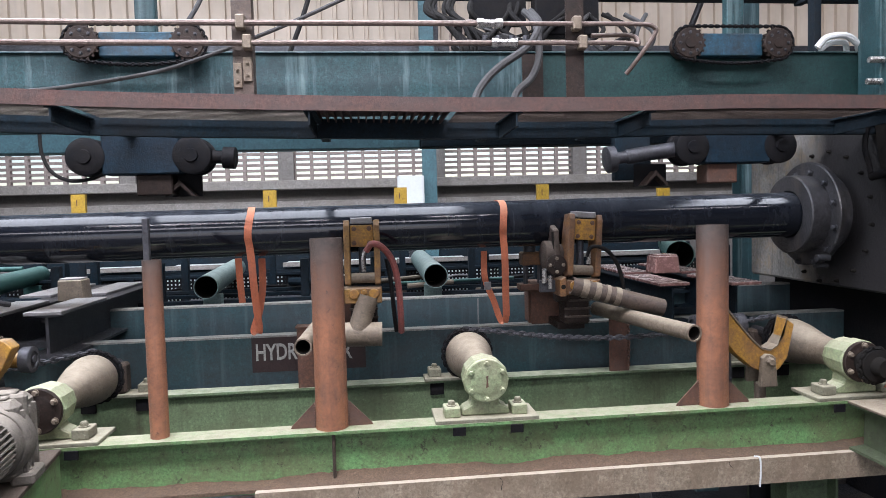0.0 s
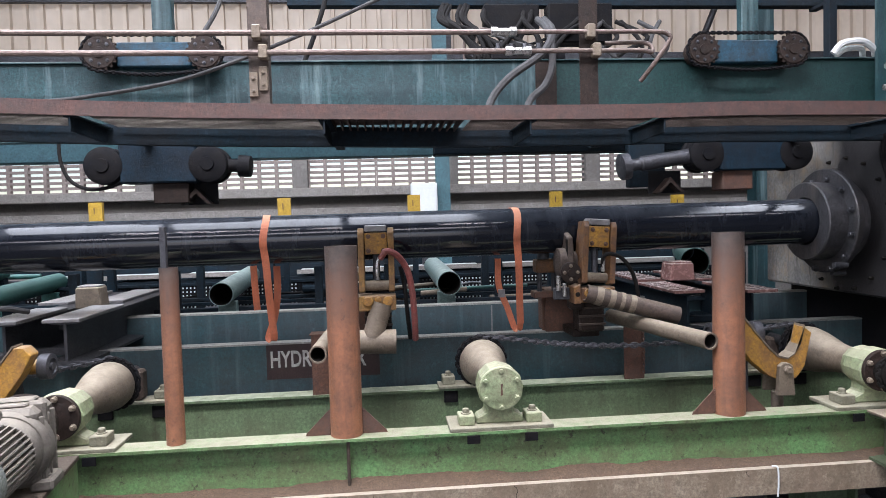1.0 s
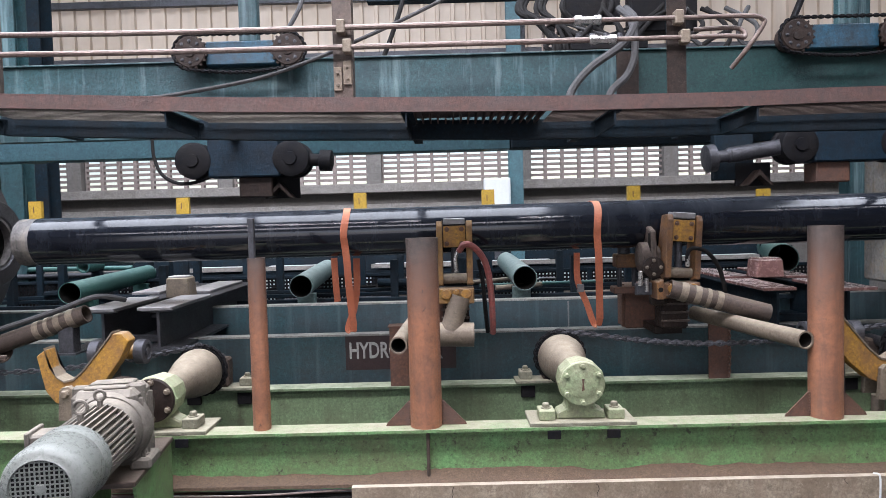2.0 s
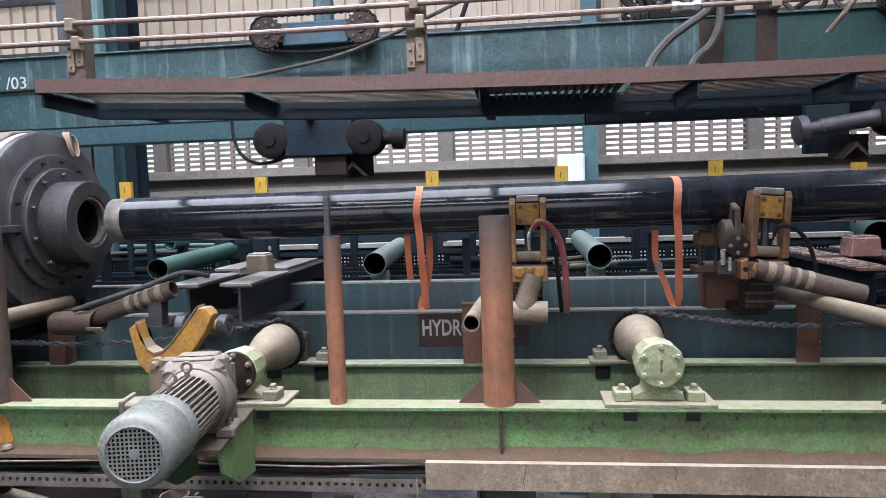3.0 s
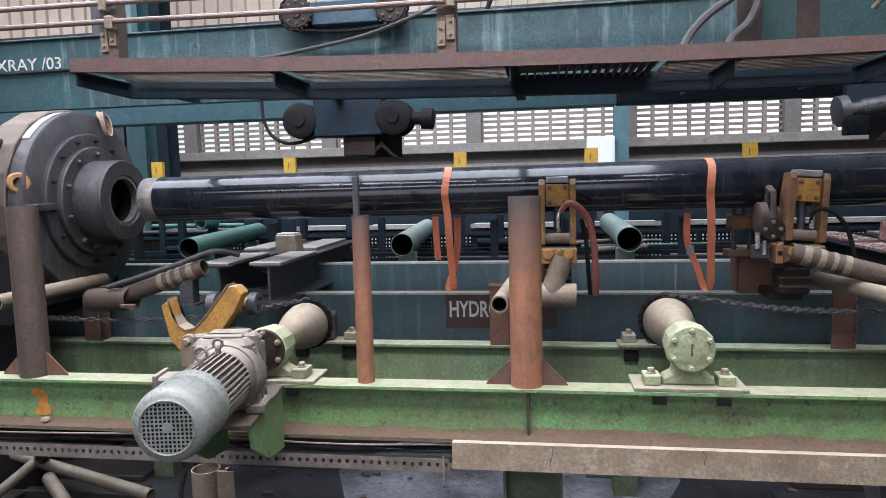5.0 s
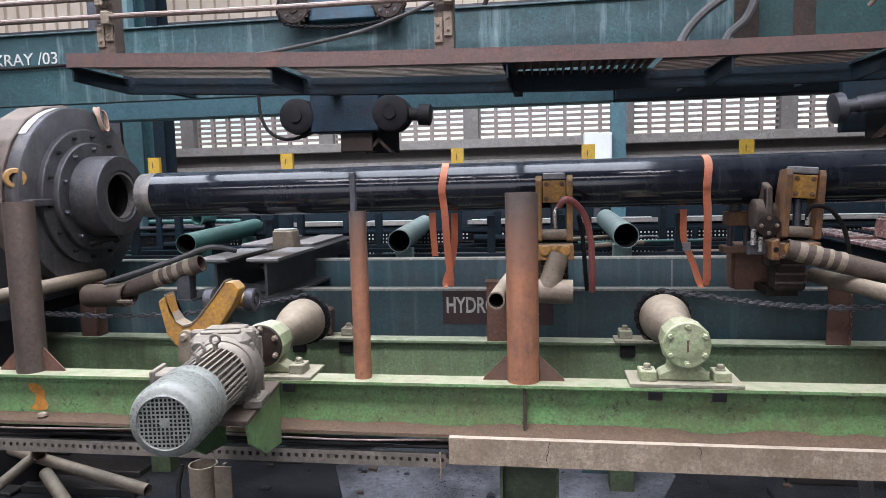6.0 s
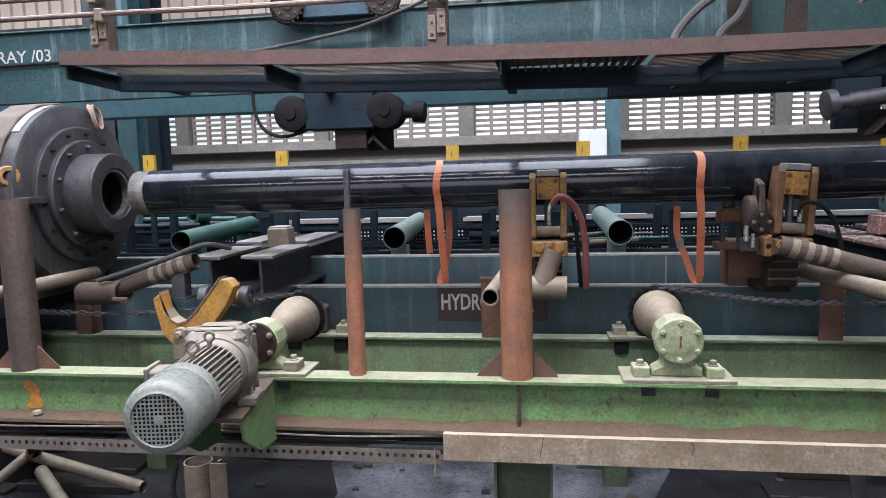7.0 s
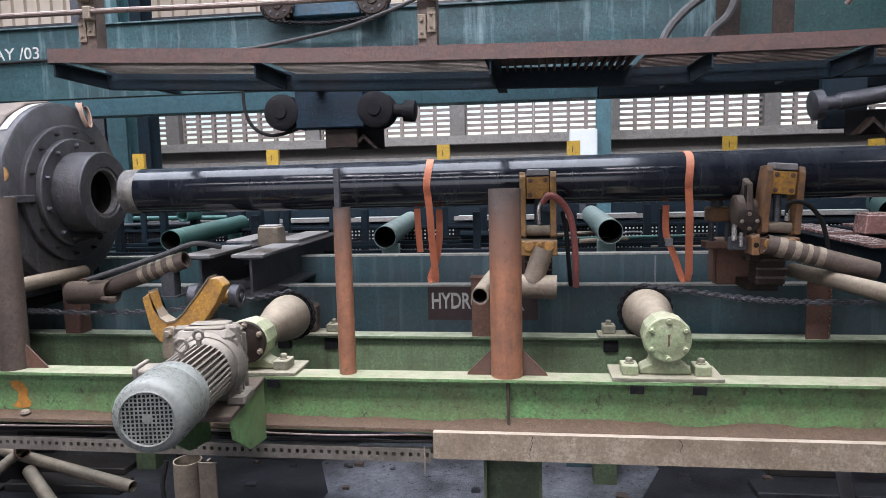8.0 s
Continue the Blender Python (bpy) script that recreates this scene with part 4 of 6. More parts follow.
# ---- conveyor rollers ----
def roller_unit(x, z, flange_dark=False):
    u = thing("conveyor_roller", x, 4.6, 1.346, "dusty waisted steel conveyor roller in pale green bearing housings", "roller", "conveyor rollers")
    for a, b, w in ((4.44, 4.76, 0.36), (5.70, 5.90, 0.33)):
        lift = 1.346 if a < 5 else 1.326
        part("base_plate", box(x - w, x + w, a, b, lift, lift + 0.026, 0.004), MAT_BASE, u)
        for s in (-1, 1):
            part("bearing_foot", box(x + s * 0.235 - 0.055, x + s * 0.235 + 0.055, a + 0.05, a + 0.19, lift + 0.027, lift + 0.095, 0.006), MAT_HOUSING if a < 5 and not flange_dark else MAT_BASE, u)
            part("bolt", bolt((x + s * 0.235, a + 0.12, lift + 0.095), (0, 0, 1), 0.026, 0.03), MAT_BASE, u)
            part("clip", box(x + s * 0.20 - 0.045, x + s * 0.20 + 0.045, 4.425, 4.434, lift - 0.08, lift - 0.022, 0.003) if a < 5 else
                 box(x + s * 0.22 - 0.06, x + s * 0.22 + 0.06, 5.745, 5.772, lift - 0.13, lift - 0.022, 0.004), MAT_BLACK, u)
    part("saddle", slab([(x - 0.17, 1.373), (x + 0.17, 1.373), (x + 0.16, 1.42), (x + 0.10, 1.45), (x + 0.09, z - 0.08), (x - 0.09, z - 0.08), (x - 0.10, 1.45), (x - 0.16, 1.42)], "y", 4.52, 4.66, bevel=0.01), MAT_HOUSING, u)
    part("housing", lathe((x, 4.47, z), (x, 6, z), [(0, 0.148), (0.015, 0.160), (0.09, 0.160), (0.10, 0.150), (0.19, 0.150), (0.25, 0.13), (0.27, 0.11)], 12), MAT_HOUSING, u)
    cm = MAT_BROWN_BLACK if flange_dark else MAT_HOUSING
    part("cover", lathe((x, 4.438, z), (x, 6, z), [(0, 0.088), (0.004, 0.100), (0.006, 0.105), (0.006, 0.144), (0.012, 0.150), (0.033, 0.150)], 40), cm, u, smooth=True)
    for k in range(6):
        a = math.pi / 6 + k * math.tau / 6
        part("bolt", bolt((x + math.cos(a) * 0.125, 4.444, z + math.sin(a) * 0.125), (0, -1, 0), 0.017, 0.022), MAT_DUSTY if flange_dark else cm, u)
    if not flange_dark:
        part("rust_run", slab([(x - 0.008, z - 0.045), (x + 0.01, z - 0.04), (x + 0.006, z + 0.01), (x + 0.012, z + 0.04), (x - 0.006, z + 0.035), (x - 0.003, z)], "y", 4.4365, 4.4378), MAT_RUST, u, "rust run")
    part("roller", lathe((x, 4.72, z), (x, 6, z), [(0, 0.118), (0.05, 0.110), (0.12, 0.108), (0.22, 0.122), (0.34, 0.150), (0.44, 0.172), (0.56, 0.187), (0.61, 0.184), (0.64, 0.165)], 40), MAT_DUSTY, u, "dust-coated waisted roller", smooth=True)
    part("shaft", rod((x, 5.34, z), (x, 5.86, z), 0.045, 16), MAT_STEEL, u, smooth=True)
    part("rear_bearing", box(x - 0.10, x + 0.10, 5.72, 5.86, 1.353, z + 0.02, 0.02), MAT_GRIME, u)
    part("sprocket", lathe((x, 5.365, z), (x, 6, z), [(0, 0.15), (0.005, 0.18), (0.03, 0.18), (0.035, 0.15)], 30), MAT_BLACK, u)
    ring = [(x + math.cos(a) * 0.197, 5.382, z + math.sin(a) * 0.197) for a in [i * math.tau / 24 for i in range(25)]]
    part("drive_chain", chain(ring, 0.030, 0.009), MAT_BLACK, u, "greasy black drive chain")
    return u


roller_unit(1.165, 1.63)
roller_unit(-1.745, 1.585, True)
far_roller = roller_unit(3.95, 1.62, True)
cp = lathe((3.95, 4.437, 1.62), (3.95, 4.1, 1.62), [(0, 0.085), (0.06, 0.09), (0.065, 0.11), (0.13, 0.115), (0.14, 0.07), (0.22, 0.065)], 24)
part("coupling", cp, MAT_BORE, far_roller, "black greasy coupling", smooth=True)
part("coupling_chain", chain([(3.95 + 0.122 * math.cos(a), 4.34, 1.62 + 0.122 * math.sin(a)) for a in [i * math.tau / 20 for i in range(21)]], 0.03, 0.010), MAT_BORE, far_roller, "greasy coupling chain")

# chain runs between the rollers
for pts in ([(1.12, 5.385, 1.83), (1.4, 5.385, 1.80), (1.85, 5.385, 1.735), (2.35, 5.385, 1.70), (2.95, 5.385, 1.715), (3.85, 5.385, 1.82)],
            [(-6.2, 5.385, 1.68), (-4.6, 5.385, 1.63), (-3.6, 5.385, 1.60), (-2.9, 5.385, 1.62), (-2.3, 5.385, 1.69), (-1.75, 5.385, 1.785)]):
    solo("roller_chain", chain(pts, 0.038, 0.0125), MAT_STEEL, "greasy dark chain sagging between conveyor rollers", "chain", "drive chains")


# ---- the geared motor ----
def geared_motor(x, z):
    m = thing("geared_motor", x, 4.0, 1.31, "light grey geared electric motor with a perforated fan cowl", "motor")
    y = 2.985
    part("fan_cowl", lathe((x, y, z), (x, 6, z), [(0.0, 0.108), (-0.006, 0.112), (0.0, 0.118), (0.004, 0.128), (0.012, 0.142), (0.035, 0.153), (0.06, 0.157), (0.24, 0.157), (0.25, 0.152), (0.26, 0.156), (0.33, 0.158), (0.345, 0.152), (0.345, 0.146), (0.04, 0.140), (0.008, 0.120), (0.004, 0.108)], 56, None, True), MAT_MOTOR, m, smooth=True)
    grill = bm_new()
    n = 12
    step = 0.204 / n
    for i in range(n + 1):
        c = -0.102 + i * step
        h = math.sqrt(max(0.0, 0.1095 ** 2 - c * c))
        if h > 0.01:
            box(x - h, x + h, y + 0.001, y + 0.004, z + c - 0.0026, z + c + 0.0026, bm=grill)
            box(x + c - 0.0026, x + c + 0.0026, y + 0.0005, y + 0.0045, z - h, z + h, bm=grill)
    lathe((x, y - 0.001, z), (x, 6, z), [(0, 0.017), (0.004, 0.022), (0.006, 0.022)], 16, grill)
    part("grille", grill, MAT_MOTOR, m, "square-holed grille")
    part("inner_fan", lathe((x, y + 0.035, z), (x, 6, z), [(0, 0.03), (0.005, 0.132), (0.02, 0.136), (0.03, 0.136)], 24), MAT_BLACK, m)
    part("stator", lathe((x, 3.30, z), (x, 6, z), [(0, 0.118), (0.45, 0.118)], 32), MAT_FINS, m)
    for k in range(36):
        a = k * math.tau / 36
        if abs(math.sin(a) - 1) < 0.02:
            continue
        m4 = Matrix.Translation((x, 0, z)) @ Matrix.Rotation(a, 4, "Y")
        part("cooling_fin", box(0.116, 0.149, 3.325, 3.72, -0.0035, 0.0035, turn=m4), MAT_FINS, m)
    part("end_bell", lathe((x, 3.72, z), (x, 6, z), [(0, 0.145), (0.01, 0.152), (0.05, 0.158), (0.09, 0.158), (0.10, 0.15)], 40), MAT_FINS, m, smooth=True)
    part("terminal_box", box(x - 0.20, x - 0.105, 3.40, 3.54, z + 0.05, z + 0.10, 0.010), MAT_FINS, m)
    part("terminal_lid", box(x - 0.205, x - 0.185, 3.385, 3.555, z + 0.035, z + 0.115, 0.004), MAT_FINS, m)
    for ey, r in ((3.42, 0.028), (3.68, 0.022)):
        ring = [(x + 0.01 + math.cos(a) * r, ey, z + 0.175 + r + math.sin(a) * r) for a in [i * math.tau / 16 for i in range(17)]]
        eb = sweep(ring, 0.008, 8, None, 1)
        rod((x + 0.01, ey, z + 0.13), (x + 0.01, ey, z + 0.178), 0.013, 10, eb)
        part("eye_bolt", eb, MAT_FINS, m, smooth=True)
    gx, gz = x - 0.02, z + 0.01
    part("gearbox", box(gx - 0.15, gx + 0.15, 3.815, 4.10, gz - 0.19, gz + 0.175, 0.03), MAT_FINS, m, "dusty grey cast gearbox")
    part("gearbox_shoulder", lathe((x, 3.80, z), (x, 6, z), [(0, 0.165), (0.02, 0.178), (0.10, 0.182), (0.13, 0.165)], 40), MAT_FINS, m, smooth=True)
    part("gearbox_cover", box(gx - 0.10, gx + 0.10, 3.86, 4.06, gz + 0.174, gz + 0.19, 0.006), MAT_FINS, m)
    for k in range(3):
        part("casting_rib", box(gx + 0.148, gx + 0.172, 3.85 + k * 0.085, 3.866 + k * 0.085, gz - 0.17, gz + 0.13, 0.004), MAT_FINS, m)
    part("gearbox_rim", box(gx - 0.165, gx + 0.165, 3.90, 3.95, gz - 0.2, gz + 0.19, 0.012), MAT_FINS, m)
    part("output_flange", lathe((x - 0.05, 4.10, z + 0.02), (x - 0.05, 6, z + 0.02), [(0, 0.10), (0.04, 0.105), (0.045, 0.075), (0.10, 0.075), (0.105, 0.15), (0.11, 0.155), (0.16, 0.155)], 32), MAT_BROWN_BLACK, m, "greasy dark coupling flange", smooth=True)
    for k in range(8):
        a = k * math.tau / 8 + 0.2
        part("coupling_bolt", bolt((x - 0.05 + math.cos(a) * 0.118, 4.205, z + 0.02 + math.sin(a) * 0.118), (0, -1, 0), 0.017, 0.022), MAT_DUSTY, m)
    for s in (-1, 1):
        part("mount_foot", box(gx + s * 0.15 - 0.05, gx + s * 0.15 + 0.05, 3.83, 4.02, 1.395, 1.452, 0.012), MAT_FINS, m)
        part("bolt", bolt((gx + s * 0.15, 3.90, 1.452), (0, 0, 1), 0.02, 0.025), MAT_FINS, m)
    part("mount_plate", box(x - 0.24, x + 0.15, 3.66, 4.43, 1.368, 1.394, 0.004), MAT_GRIME, m, "dusty steel mounting plate")
    for sx in (x - 0.20, x + 0.125):
        part("bracket_web", slab([(4.43, 1.367), (3.70, 1.367), (3.74, 1.25), (4.05, 1.09), (4.43, 1.02)], "x", sx, sx + 0.014), MAT_GREEN, m, "green triangular bracket web")
    return m


motor = geared_motor(-1.745, 1.60)
motor.location.x, motor.location.y, motor.location.z = -1.705, 3.93, 1.255
motor.rotation_euler.z = radians(8.2)
motor.scale = (1.21, 1.03, 1.21)

leg = thing("motor_stand", -2.06, 4.1, 0, "dark grimy tube stand on the floor below the motor", "stand")
part("tube", tube((-2.16, 4.30, 0.02), (-2.16, 4.30, 0.765), 0.10, 0.008, 24), MAT_DUSTY, leg, smooth=True)
part("foot", box(-2.32, -1.96, 4.15, 4.46, 0, 0.02, 0.004), MAT_RUST, leg)
part("web_plate", box(-2.06, -1.93, 4.26, 4.275, 0.02, 0.765), MAT_DUSTY, leg)
part("side_angle", box(-2.02, -2.0, 4.30, 4.34, 0.02, 0.765), MAT_DUSTY, leg)
part("loose_cable", sweep([(-2.26, 4.20, 0.80), (-2.28, 4.16, 0.6), (-2.22, 4.14, 0.35), (-2.24, 4.12, 0.02)], 0.016, 8), MAT_CABLE, leg, smooth=True)


# ---- kicker arms ----
def kicker(cx, flip, dz=0.0):
    """Yellow cradle arm: short claw on one side, long arm to a pair of wheels on the other."""
    k = thing("kicker_arm", cx, 4.91, 1.0, "worn yellow steel kicker cradle arm with a pair of grey wheels", "kicker arm", "kicker arms")
    f = -1 if flip else 1

    def at(dx, z):
        return (cx + f * dx, z + dz)

    shape = [(-0.215, 1.83), (-0.145, 1.88), (-0.115, 1.74), (-0.065, 1.665), (-0.015, 1.632), (0.055, 1.648), (0.13, 1.715), (0.25, 1.855), (0.355, 1.985), (0.42, 1.985), (0.47, 1.93),
             (0.40, 1.79), (0.27, 1.62), (0.13, 1.50), (0.0, 1.452), (-0.09, 1.48), (-0.16, 1.57)]
    part("cradle", slab([at(*p) for p in shape], "y", 4.845, 4.965, bevel=0.006), MAT_YELLOW, k, "chipped yellow cradle")
    pad = [(-0.150, 1.875), (-0.118, 1.735), (-0.068, 1.66), (-0.015, 1.627), (0.057, 1.643), (0.132, 1.71), (0.252, 1.85), (0.357, 1.985)]
    part("lining", slab([at(a, b + 0.005) for a, b in pad] + [at(a - 0.004, b + 0.017) for a, b in reversed(pad)], "y", 4.835, 4.975), MAT_DUSTY, k, "dusty wear strip")
    part("pin", rod((cx + f * 0.02, 4.78, 1.56 + dz), (cx + f * 0.02, 5.03, 1.56 + dz), 0.034, 16), MAT_DUSTY, k, smooth=True)
    part("bolt", bolt((cx + f * 0.02, 4.795, 1.56 + dz), (0, -1, 0), 0.03, 0.03), MAT_DUSTY, k)
    for y0 in (4.79, 4.975):
        part("fork", slab([at(-0.045, 1.36), at(0.095, 1.36), at(0.08, 1.585), at(0.045, 1.615), at(0.0, 1.61), at(-0.03, 1.585)], "y", y0, y0 + 0.045, bevel=0.005), MAT_DUSTY, k)
    part("ram_rod", rod((cx + f * 0.03, 4.91, 1.0), (cx + f * 0.03, 4.91, 1.37 + dz), 0.045, 16), MAT_DUSTY, k, smooth=True)
    part("ram_barrel", rod((cx + f * 0.03, 4.91, 0.1), (cx + f * 0.03, 4.91, 1.02), 0.08, 20), MAT_BLACK, k, smooth=True)
    part("boss", rod((cx + f * 0.05, 5.1, 1.80 + dz), (cx + f * 0.47, 5.1, 1.80 + dz), 0.055, 20), MAT_YELLOW, k, smooth=True)
    for dx in (0.06, 0.41):
        part("wheel", lathe((cx + f * dx, 5.1, 1.80 + dz), (cx + f * (dx + 1), 5.1, 1.80 + dz), [(0, 0.05), (0.0, 0.078), (0.008, 0.095), (0.077, 0.095), (0.085, 0.078), (0.085, 0.06), (0.07, 0.055), (0.07, 0.03), (0.088, 0.03)], 28), MAT_STEEL, k, "grey steel wheel", smooth=True)
    part("carrier", slab([(5.02, 1.18), (5.22, 1.18), (5.16, 1.80 + dz), (5.04, 1.80 + dz)], "x", cx + f * 0.2, cx + f * 0.24), MAT_STEEL, k)
    part("carrier_foot", box(min(cx, cx + f * 0.4), max(cx, cx + f * 0.4), 4.84, 5.3, 1.10, 1.18, 0.006), MAT_STEEL, k)


kicker(-2.545, False)
kicker(3.46, True, 0.015)


# ---- I-beam tables behind ----
def table(name_label, xs, y0, y1, pads, top, pad_material, web_material):
    t = thing("beam_table", sum(xs) / len(xs), (y0 + y1) / 2, 1.66, name_label, "support table", "beam tables")
    for x in xs:
        o = [(x - 0.17, 1.70), (x + 0.17, 1.70), (x + 0.17, 1.725), (x + 0.012, 1.735), (x + 0.012, top - 0.055), (x + 0.13, top - 0.045), (x + 0.13, top - 0.03), (x - 0.13, top - 0.03), (x - 0.13, top - 0.045), (x - 0.012, top - 0.055), (x - 0.012, 1.735), (x - 0.17, 1.725)]
        part("beam", slab(o, "y", y0, y1), web_material, t)
        part("leg", box(x - 0.1, x + 0.1, y1 - 0.5, y1 - 0.3, 0, 1.699, 0.005), web_material, t)
    for x, a, b in pads:
        part("wear_plate", box(x - 0.145, x + 0.145, a, b, top - 0.029, top, 0.004), pad_material, t)
    part("cross_bar", box(xs[0], xs[-1], y0 + 0.9, y0 + 1.0, 1.86, 1.90, 0.004), web_material, t)
    part("cross_bar", box(xs[0], xs[-1], y0 + 0.25, y0 + 0.33, 1.74, 1.80, 0.004), web_material, t)
    return t


tl = table("grey I-beam table with dusty wear plates", (-2.66, -2.19), 5.62, 8.1,
           ((-2.66, 5.52, 6.42), (-2.19, 5.55, 6.5), (-2.86, 6.88, 7.98), (-2.34, 6.88, 8.0)), 2.085, MAT_PAD, MAT_STEEL)
part("stop_block", slab([(-2.50, 2.05), (-2.26, 2.05), (-2.28, 2.25), (-2.49, 2.25)], "y", 6.52, 6.72, bevel=0.01), MAT_DUSTY, tl)
part("stop_cap", box(-2.48, -2.29, 6.54, 6.70, 2.251, 2.265, 0.003), MAT_PAD, tl)
tr = table("I-beam table with red oxide wear plates", (3.18, 3.80), 5.9, 8.2,
           ((3.18, 5.86, 6.75), (3.80, 5.72, 6.6), (3.30, 7.0, 8.1), (3.90, 6.9, 8.1)), 2.085, MAT_PLATE_PINK, MAT_NAVY)
part("stop_block", slab([(3.36, 2.086), (3.64, 2.086), (3.62, 2.27), (3.38, 2.27)], "y", 6.7, 6.95, bevel=0.01), MAT_PLATE_PINK, tr)
part("stop_cap", box(3.39, 3.61, 6.72, 6.93, 2.271, 2.285, 0.003), MAT_PLATE_PINK, tr)


# ---- pipe clamps ----
def clamp(x, lean, label, paint):
    c = thing("pipe_clamp", x, 5.45, 1.73, label, "pipe clamp", "pipe clamps")
    turn = Matrix.Translation((x, 5.45, 2.2)) @ Matrix.Rotation(radians(lean), 4, "Y") @ Matrix.Rotation(radians(lean * 0.9), 4, "Z") @ Matrix.Translation((-x, -5.45, -2.2))
    for s in (-1, 1):
        side = slab([(5.36, 2.235), (5.44, 2.215), (5.56, 2.30), (5.555, 2.56), (5.53, 2.735), (5.41, 2.745), (5.385, 2.70)], "x", x + s * 0.12 - 0.024, x + s * 0.12 + 0.024, bevel=0.004)
        bmesh.ops.transform(side, matrix=turn, verts=side.verts)
        part("side_plate", side, paint, c, "chipped yellow side plate")
    part("pad_plate", box(x - 0.09, x + 0.09, 5.405, 5.43, 2.53, 2.705, 0.004, turn=turn), MAT_YELLOW, c)
    for dx in (-0.06, 0.06):
        for dz in (2.56, 2.675):
            b = bolt((x + dx, 5.405, dz), (0, -1, 0), 0.014, 0.016)
            bmesh.ops.transform(b, matrix=turn, verts=b.verts)
            part("bolt", b, MAT_RUST, c)
    part("cap", box(x - 0.088, x + 0.088, 5.40, 5.54, 2.715, 2.765, 0.006, turn=turn), MAT_PAD, c, "dull steel cap")
    part("cross_bar", rod(turn @ Vector((x - 0.10, 5.44, 2.275)), turn @ Vector((x + 0.10, 5.44, 2.275)), 0.042, 20), MAT_DUSTY, c, smooth=True)
    part("ram", rod(turn @ Vector((x, 5.46, 2.27)), turn @ Vector((x, 5.50, 2.52)), 0.03, 14), MAT_STEEL, c, smooth=True)
    part("head_block", box(x - 0.15, x + 0.15, 5.36, 5.54, 2.075, 2.20, 0.008), paint, c)
    for dx in (-0.075, 0.085):
        part("disc", lathe((x + dx, 5.34, 2.155), (x + dx, 6, 2.155), [(0, 0.012), (0.0, 0.034), (0.005, 0.040), (0.02, 0.040)], 24), MAT_YELLOW, c, smooth=True)
    part("bolt", bolt((x + 0.005, 5.36, 2.17), (0, -1, 0), 0.018, 0.02), MAT_YELLOW, c)
    part("body", box(x - 0.11, x + 0.11, 5.52, 5.74, 1.80, 2.075, 0.02), MAT_BROWN_BLACK, c)
    part("foot", box(x - 0.12, x + 0.12, 5.70, 6.18, 1.73, 1.80, 0.006), MAT_BROWN_BLACK, c)
    for dz in (1.86, 1.93, 2.0):
        part("body_rib", box(x - 0.118, x + 0.118, 5.508, 5.53, dz, dz + 0.018, 0.003), MAT_GRIME, c)
    part("slide", box(x - 0.13, x + 0.13, 5.56, 6.0, 2.20, 2.235, 0.004), MAT_BLACK, c)
    return c


def sleeve(c, a, b, r, m=None, ring=None):
    """A thick arm tube with clamped bands."""
    a, b = Vector(a), Vector(b)
    part("arm_tube", tube(a, b, r, 0.012, 32), m or MAT_DUSTY, c, "dusty steel arm tube", smooth=True)
    for s0, s1 in ((0.10, 0.17), (0.24, 0.30), (0.36, 0.40), (0.46, 0.52)):
        part("band", tube(a.lerp(b, s0), a.lerp(b, s1), r + 0.005, 0.004, 32), ring or MAT_PAD, c, smooth=True)


ca = clamp(0.335, 0.0, "yellow and rusty pipe clamp gripping the black pipe", MAT_YELLOW_RUSTY)
sleeve(ca, (0.375, 5.40, 2.13), (0.285, 5.37, 1.86), 0.083, MAT_DUSTY, MAT_DUSTY)
part("cross_tube", tube((0.11, 5.38, 1.83), (0.475, 5.38, 1.82), 0.097, 0.012, 32), MAT_DUSTY, ca, smooth=True)
part("red_hose", sweep([(0.37, 5.37, 2.50), (0.42, 5.33, 2.555), (0.50, 5.34, 2.52), (0.58, 5.38, 2.40), (0.62, 5.42, 2.2), (0.635, 5.48, 1.95), (0.64, 5.55, 1.80)], 0.026, 10), MAT_HOSE_RED, ca, "faded red hydraulic hose", smooth=True)
part("hose", sweep([(0.36, 5.40, 2.50), (0.34, 5.37, 2.44), (0.345, 5.37, 2.33)], 0.016, 8), MAT_BRIGHT, ca, smooth=True)
part("hose", sweep([(0.53, 5.5, 2.42), (0.56, 5.48, 2.25), (0.58, 5.52, 2.0), (0.6, 5.6, 1.80)], 0.018, 8), MAT_CABLE, ca, smooth=True)
cb = clamp(2.15, 4.5, "rust-streaked yellow pipe clamp turned on its arm", MAT_CLAMP)
sleeve(cb, (2.04, 5.33, 2.16), (2.80, 5.28, 1.95), 0.073, MAT_GRIME, MAT_DUSTY)
part("hose", sweep([(2.20, 5.38, 2.32), (2.20, 5.35, 2.45), (2.26, 5.33, 2.475), (2.36, 5.34, 2.43), (2.46, 5.38, 2.30), (2.52, 5.42, 2.1), (2.54, 5.5, 1.95)], 0.017, 8), MAT_CABLE, cb, "black hydraulic hose", smooth=True)
part("fitting", rod((2.20, 5.37, 2.33), (2.20, 5.36, 2.43), 0.018, 8), MAT_BRIGHT, cb)
part("swing_disc", lathe((1.86, 5.56, 2.40), (3, 5.56, 2.40), [(0, 0.05), (0.0, 0.11), (0.01, 0.125), (0.09, 0.125), (0.10, 0.10), (0.17, 0.09)], 28), MAT_GRIME, cb, "grimy brown swing disc", smooth=True)
part("lever", slab([(5.42, 2.36), (5.60, 2.34), (5.66, 2.60), (5.58, 2.66), (5.46, 2.62)], "x", 1.93, 1.98, bevel=0.01), MAT_GRIME, cb)
part("lever_slot", box(1.925, 1.9295, 5.45, 5.50, 2.45, 2.60, 0.0), MAT_BORE, cb)
